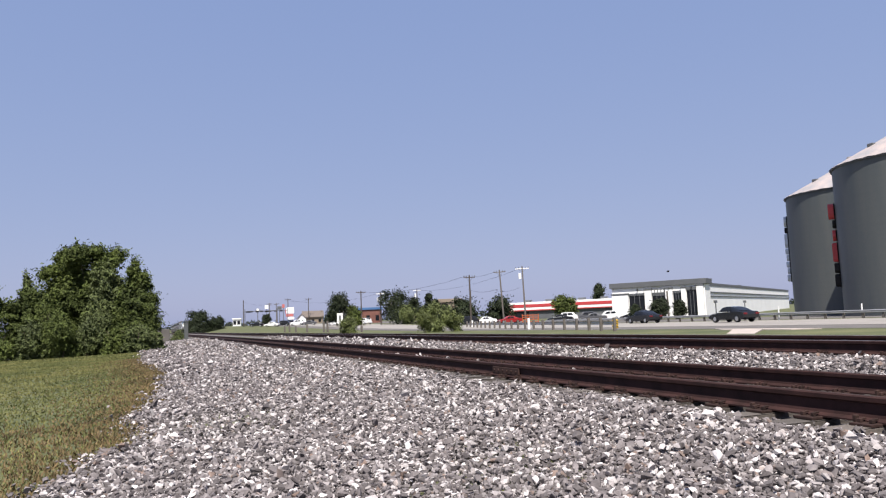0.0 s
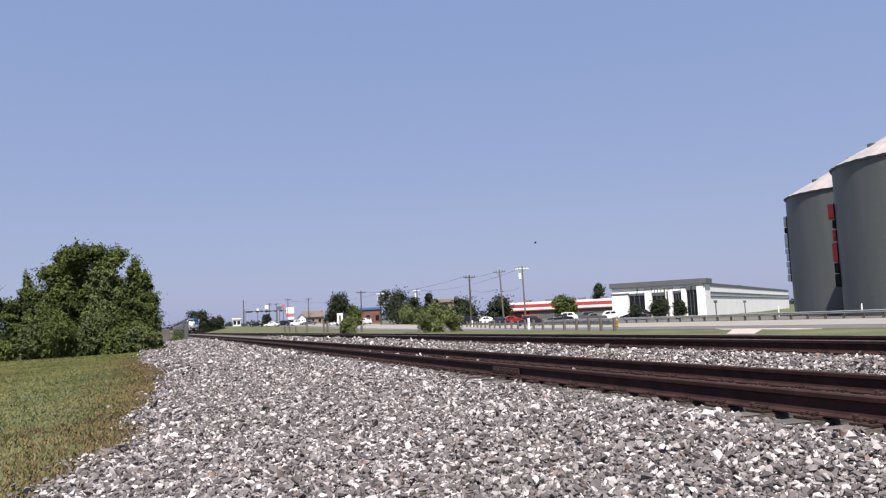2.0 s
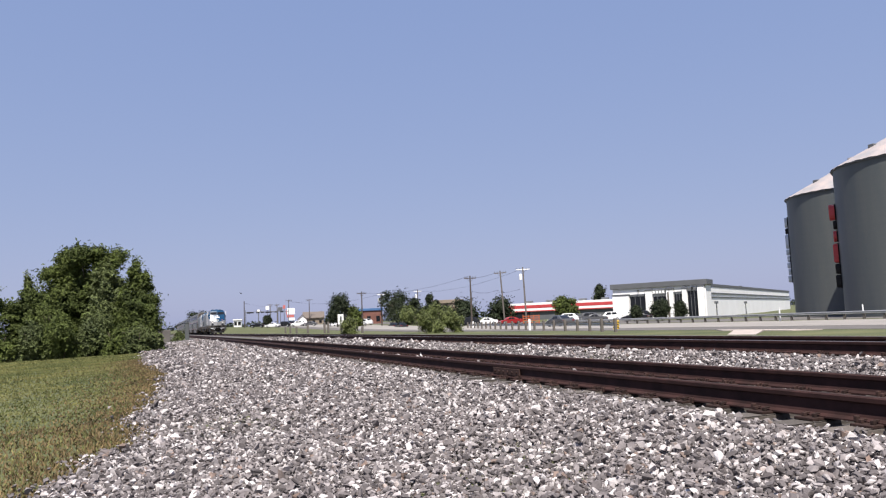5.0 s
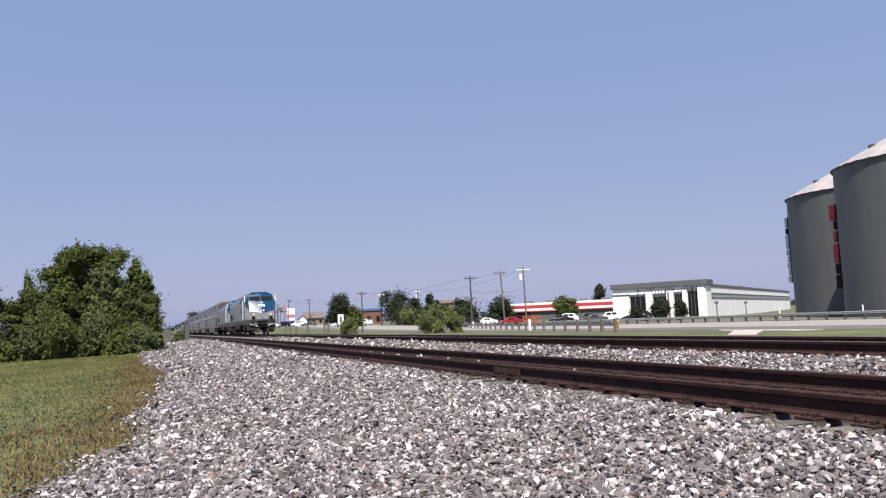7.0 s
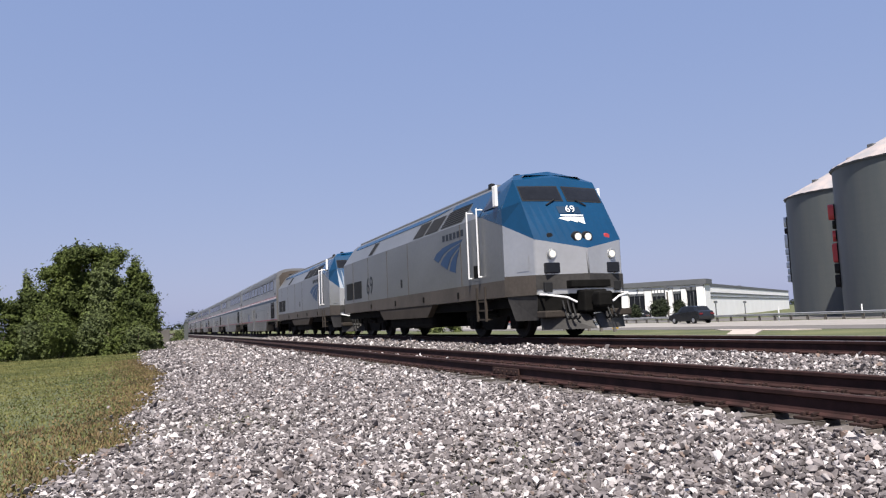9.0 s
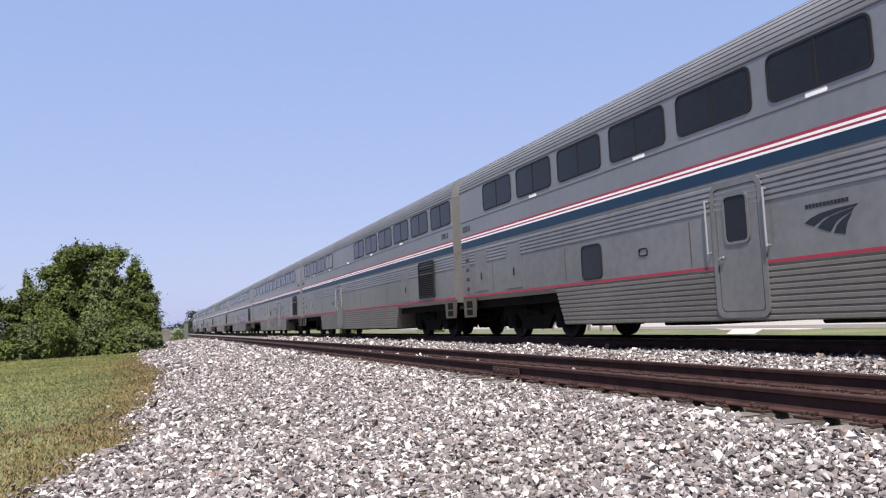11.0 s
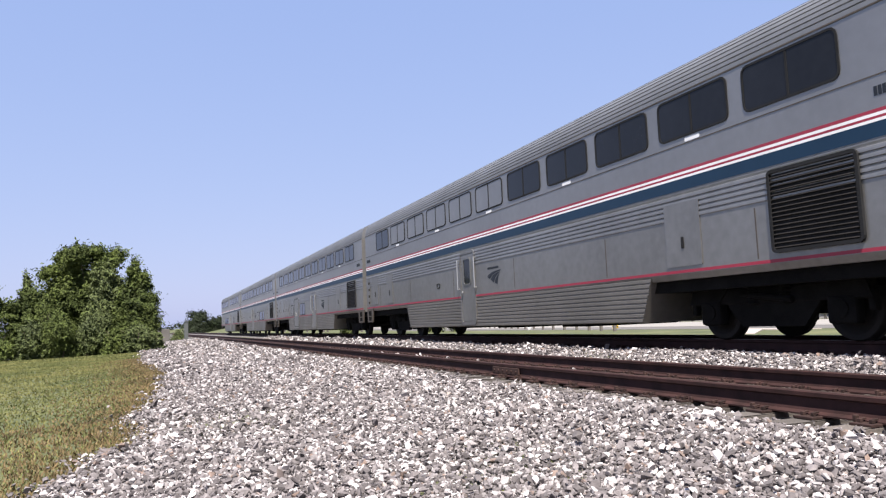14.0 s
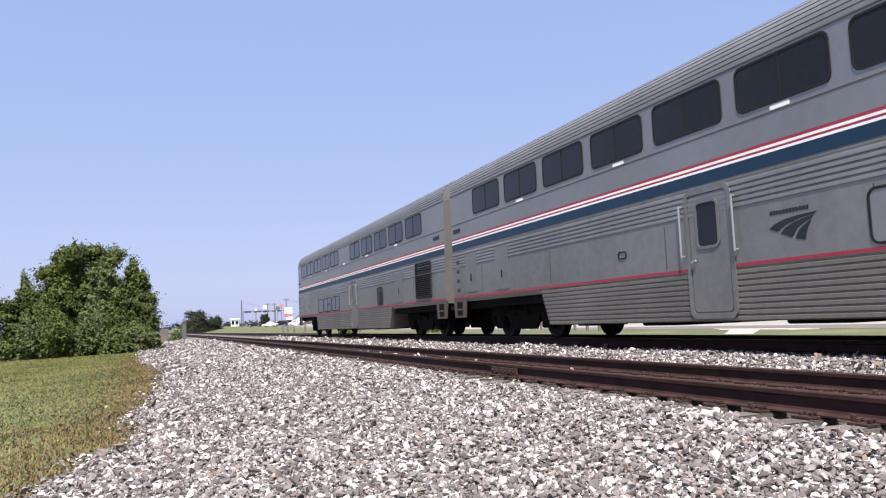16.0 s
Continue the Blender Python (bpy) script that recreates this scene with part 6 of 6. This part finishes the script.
def gabled(label, x, y, w, deep, eave, ridge, wall, turn, fronted):
    """A building with a pitched roof; its gable faces the viewer where fronted."""
    t = thing("gabled_building", label, "building", pose(x, y, -0.8 + rise(y), 0, 0, turn))
    eave, ridge = eave - 0.62 * rise(y), ridge - rise(y)
    bm = bmesh.new()
    if fronted:
        prism(bm, [(-w / 2, 0), (w / 2, 0), (w / 2, eave), (0, ridge), (-w / 2, eave)], "y", 0, deep)
    else:
        prism(bm, [(0, 0), (deep, 0), (deep, eave), (deep / 2, ridge), (0, eave)], "x", -w / 2, w / 2)
    part("wall", bm, M[wall], t)
    for sg in (0, 1):
        bm = bmesh.new()
        if fronted:
            o = (1, -1)[sg]
            prism(bm, [(o * (w / 2 + 0.4), eave - 0.25), (0, ridge + 0.05), (0, ridge + 0.30), (o * (w / 2 + 0.4), eave)], "y", -0.4, deep + 0.4)
        else:
            a = -0.5 if not sg else deep + 0.5
            prism(bm, [(a, eave - 0.25), (deep / 2, ridge + 0.05), (deep / 2, ridge + 0.30), (a, eave)], "x", -w / 2 - 0.4, w / 2 + 0.4)
        part("roof", bm, M["shingle"], t, "brown shingle roof")
    for k in range(max(1, int(w / 2.4))):
        n = max(1, int(w / 2.4))
        c = -w / 2 + w * (k + 0.5) / n
        bm = bmesh.new()
        box(bm, c - 0.5, c + 0.5, -0.06, 0.02, 0.5, 1.6)
        part("window", bm, M["glass"], t)
    return t


gabled("small white gabled house far along the road", 53.7, 300, 3.4, 6, 3.6, 6.2, "white", -10, True)
gabled("low tan shop with a broad brown pitched roof", 58.6, 302, 8.0, 9, 4.2, 7.3, "tan", -10, False)


def signal_mast(x, y, h, reach, heads, turn):
    t = thing("traffic_signal", "grey traffic signal mast with dark signal heads", "traffic light", pose(x, y, -0.8, 0, 0, turn), group="traffic signals")
    bm = bmesh.new()
    tube(bm, (0, 0, -0.1), (0, 0, h + 0.8), 0.17, 0.12, 10)
    part("mast", bm, M["grey"], t)
    bm = bmesh.new()
    tube(bm, (0, 0, h), (reach, 0, h + 0.25), 0.11, 0.07, 8)
    part("arm", bm, M["grey"], t)
    for k in range(heads):
        q = reach * (0.35 + 0.6 * k / max(1, heads - 1))
        bm = bmesh.new()
        box(bm, q - 0.6, q + 0.6, -0.16, 0.16, h - 0.28, h + 0.24, 0.05)
        part("signal_head", bm, M["black"], t)
    return t


signal_mast(38.2, 260, 7.0, -10.2, 3, -7)
signal_mast(28.3, 268, 7.2, 6.0, 2, -7)
signal_mast(45.8, 285, 7.6, -7.0, 3, -9)
for x, y, z, w, m in ((38.0, 285, 9.4, 1.3, "white"), (43.5, 290, 9.0, 1.6, "grey"), (35.6, 292, 8.4, 0.9, "white"), (45.9, 296, 9.9, 1.0, "pylonred")):
    sp = thing("pole_sign", "small sign board on a thin pole far off", "sign", pose(x, y, -0.8, 0, 0, -9), group="far pole signs")
    bm = bmesh.new()
    tube(bm, (0, 0, -0.1), (0, 0, z - 0.9), 0.13, 0.11, 8)
    part("pole", bm, M["grey"], sp)
    bm = bmesh.new()
    box(bm, -w / 2, w / 2, -0.12, 0.12, z - 0.95, z + 0.4, 0.04)
    part("board", bm, M[m], sp)
tree("dark green tree behind the signal masts", 36.6, 275, 1.2, 4.3, 4.6, 131, "leafdark", 3500, 0.30, low=0.1, lobes=9)


# ---- vehicles ----
def vehicle(label, paint, suv=False, van=False):
    """A car along local y, its front at +y: body shell with rounded sections, glass, wheels, lamps."""
    t = thing("car", label, "car")
    L, wd = (4.75, 0.93) if suv else (4.70, 0.90)
    tall = 1.74 if suv else 1.46
    hood = 1.05 if suv else 0.88
    prof = [(-L / 2, 0.42), (-L / 2 - 0.02, 0.72), (-L / 2 + 0.12, hood + (0.12 if suv else 0.10))]
    prof += [(-L / 2 + (0.35 if suv else 0.75), hood + (0.22 if suv else 0.14))]
    cabin = [(-L / 2 + (0.40 if suv else 0.72), hood + 0.13), (-L / 2 + (0.75 if suv else 1.55), tall - 0.05), (-L / 2 + (1.5 if suv else 2.1), tall), (0.1, tall), (0.55, tall - 0.08), (L / 2 - 1.35, hood + 0.10)]
    front = [(L / 2 - 1.3, hood + 0.05), (L / 2 - 0.5, hood - 0.06), (L / 2 - 0.1, hood - 0.22), (L / 2, 0.62), (L / 2 - 0.03, 0.36)]
    low = [(L / 2 - 0.4, 0.25), (-L / 2 + 0.4, 0.25)]
    shell = prof + front + low
    bm = bmesh.new()
    rows = []
    for k, (x, inset) in enumerate(((-1.0, 0.10), (-0.93, 0.03), (-0.6, 0.0), (0.6, 0.0), (0.93, 0.03), (1.0, 0.10))):
        rows.append([bm.verts.new((x * wd, y * (1 - inset * 0.25), z - (inset * 0.5 if z > 0.6 else -inset * 0.3))) for y, z in shell])
    for a, b in zip(rows, rows[1:]):
        for i in range(len(shell)):
            j = (i + 1) % len(shell)
            bm.faces.new((a[i], a[j], b[j], b[i]))
    bm.faces.new(rows[0])
    bm.faces.new(rows[-1][::-1])
    body = part("body", bm, M[paint], t)
    bm = bmesh.new()
    rows = []
    for x, dz, dy in ((-0.84, -0.02, 0.0), (-0.62, 0.0, 0.0), (0.62, 0.0, 0.0), (0.84, -0.02, 0.0)):
        rows.append([bm.verts.new((x * wd * (1.06 if z < tall - 0.3 else 0.88), y, z + (dz if z > tall - 0.2 else 0))) for y, z in cabin])
    for a, b in zip(rows, rows[1:]):
        for i in range(len(cabin) - 1):
            bm.faces.new((a[i], a[i + 1], b[i + 1], b[i]))
    bm.faces.new(rows[0])
    bm.faces.new(rows[-1][::-1])
    part("cabin", bm, M[paint], body)
    for sx in (-1, 1):
        cuts = ((0.10, 0.46), (0.50, 0.86))
        for c0, c1 in cuts:
            bm = bmesh.new()
            y0, y1 = cabin[1][0], cabin[-1][0] - 0.25
            a, b = y0 + (y1 - y0) * c0, y0 + (y1 - y0) * c1
            zt = tall - 0.13
            q = [(a - 0.12 * (c0 < 0.2), hood + 0.14), (b + 0.15 * (c1 > 0.7), hood + 0.14), (b - 0.18 * (c1 > 0.7), zt), (a + 0.12 * (c0 < 0.2), zt)]
            v = [bm.verts.new((sx * wd * (0.90 if z < tall - 0.3 else 0.76) + sx * 0.012, y, z)) for y, z in q]
            bm.faces.new(v)
            part("side_window", bm, M["glass"], body)
        for y in (L / 2 - 0.92, -L / 2 + 0.92):
            bm = bmesh.new()
            tube(bm, (sx * (wd - 0.20), y, 0.33), (sx * (wd + 0.02), y, 0.33), 0.33, 0.32, 20)
            wl = part("wheel", bm, M["gasket"], t)
            bm = bmesh.new()
            tube(bm, (sx * (wd + 0.018), y, 0.33), (sx * (wd + 0.03), y, 0.33), 0.21, 0.18, 14)
            part("rim", bm, M["chrome"], wl)
        bm = bmesh.new()
        box(bm, sx * 0.68 - 0.2, sx * 0.68 + 0.2, -L / 2 - 0.03, -L / 2 + 0.2, hood - 0.18, hood - 0.02, 0.03)
        part("tail_light", bm, M["taillight"], body)
        bm = bmesh.new()
        box(bm, sx * 0.66 - 0.2, sx * 0.66 + 0.2, L / 2 - 0.25, L / 2 - 0.03, hood - 0.30, hood - 0.18, 0.03)
        part("headlight", bm, M["chrome"], body)
    bm = bmesh.new()
    v = [bm.verts.new(q) for q in ((-0.66 * wd, cabin[0][0] + 0.02, hood + 0.17), (0.66 * wd, cabin[0][0] + 0.02, hood + 0.17), (0.60 * wd, cabin[1][0] - 0.03, tall - 0.09), (-0.60 * wd, cabin[1][0] - 0.03, tall - 0.09))]
    bmesh.ops.translate(bm, vec=(0, -0.02, 0.015), verts=v)
    bm.faces.new(v)
    part("rear_window", bm, M["glass"], body)
    return t


def still_car(label, paint, x, y, turn, suv=False):
    v = vehicle(label, paint, suv)
    v.matrix_basis = pose(x, y, -0.78 + rise(y), 0, 0, turn)
    return tagged(v, group="parked cars")


for x, y, paint, suv, turn, text in ((70.0, 121, "carwhite", True, 60, "white SUV parked before the stores"), (67.5, 118.5, "carblack", False, 60, "black sedan parked before the stores"), (73.5, 119.5, "cargrey", True, 62, "grey SUV parked before the stores"),
                                     (77.0, 117.5, "carwhite", True, 58, "white van-like car parked before the stores"), (76.0, 108.0, "carblack", False, 40, "black sedan parked by the white store"), (62.0, 139, "carwhite", False, 70, "white sedan parked in the lot"),
                                     (64.5, 133, "carred", False, 80, "red car parked in the lot"), (57.5, 138, "carblack", True, 75, "dark SUV parked in the lot"), (60.5, 146, "carwhite", False, 60, "white sedan parked under the trees"), (79.5, 112.0, "carblack", True, 50, "black SUV parked by the white store"),
                                     (46.0, 205, "carwhite", False, 30, "white car far along the road"), (49.0, 228, "carblack", False, 20, "dark car far along the road"), (53.0, 200, "carwhite", True, 20, "white SUV far along the road"), (40.5, 262, "carwhite", False, 10, "white car far along the road"),
                                     (44.0, 270, "carblack", True, 10, "dark SUV far along the road"), (33.0, 236, "carwhite", False, 60, "white car waiting at the far crossing"), (36.5, 238, "carblack", True, 70, "dark SUV waiting at the far crossing"), (41.5, 240, "carwhite", True, 60, "white SUV waiting at the far crossing"), (44.5, 236, "cargrey", False, 70, "grey car waiting at the far crossing"), (30.0, 250, "carblack", False, 70, "dark car at the far crossing"), (71.0, 113.0, "cargrey", False, 60, "grey sedan parked before the stores")):
    still_car(text, paint, x, y, turn, suv)
# orange barricade in the lot
br = thing("barricade", "orange steel barricade with a mesh of rails in the lot", "barricade", pose(66.0, 127.0, -0.8, 0, 0, -28))
for z in (0.4, 0.8, 1.2, 1.6):
    bm = bmesh.new()
    box(bm, -1.6, 1.6, -0.04, 0.04, z, z + 0.16, 0.01)
    part("rail", bm, M["orange"], br)
for x in (-1.5, -0.5, 0.5, 1.5):
    bm = bmesh.new()
    box(bm, x - 0.07, x + 0.07, -0.06, 0.06, 0, 1.9, 0.01)
    part("upright", bm, M["orange"], br)

ROAD_Z = -0.75
SPANS = (("dark sedan driving away along the highway", "carblack", False, 50.0, 55.6, 20.5), ("grey sedan driving away along the highway", "cargrey", False, 50.0, 42.5 - 2.5 * 18.2, 18.2),
         ("black SUV driving away along the highway", "carblack", True, 50.0, 39.0 - 7.5 * 15.0, 15.0), ("dark sedan far ahead on the highway", "carblack", False, 53.0, 73.5, 20.0))
TRAFFIC = []
for text, paint, suv, x, y0, v in SPANS:
    ob = tagged(vehicle(text, paint, suv), group="cars on the highway")
    TRAFFIC.append((ob, [(t, pose(x, y0 + v * t, ROAD_Z)) for t in (0, 0.1, 0.3, 1, 2, 3, 4, 6, 8, 10, 12, 14, 15, 15.7, 15.9, 16)]))

# a bird crossing the sky
bd = thing("bird", "small dark bird flying over the store", "bird")
bm = bmesh.new()
bmesh.ops.create_uvsphere(bm, u_segments=10, v_segments=7, radius=0.12)
bmesh.ops.scale(bm, vec=(0.7, 2.2, 0.7), verts=bm.verts)
part("body", bm, M["black"], bd)
for sx in (-1, 1):
    bm = bmesh.new()
    prism(bm, [(0, -0.14), (0, 0.14), (sx * 0.35, 0.10), (sx * 0.62, -0.14), (sx * 0.3, -0.10)], "z", 0.0, 0.02)
    o = part("wing", bm, M["black"], bd)
    o.rotation_euler = (0, -sx * 0.4, 0)


# ---- what moves ----
def motions():
    times = [0, 0.1, 0.2, 0.5] + [0.5 * k for k in range(2, 32)] + [15.8, 15.9, 16.0]
    for ob, back in TRAIN:
        walk(ob, [(t, pose(MAIN_X, TAIL_0 - SPEED * t - back, 0)) for t in times])
    for ob, rows in TRAFFIC:
        walk(ob, rows)
    walk(bd, [(t, pose(83.0 - 10.8 * t, 107.3 + 3.8 * t, 7.4 + 2.95 * t, 0, 0, 70)) for t in (0, 0.1, 0.5, 1, 1.5, 2)]
         + [(3.2, pose(47, 122, 14, 0, 0, 50)), (5, pose(18, 180, 9, 0, 0, 40)), (6.2, pose(-12, 255, 4, 0, 0, 45)), (9, pose(-34, 300, 1.5, 0, 0, 60)), (16, pose(-45, 320, 1.5, 0, 0, 60))])


motions()
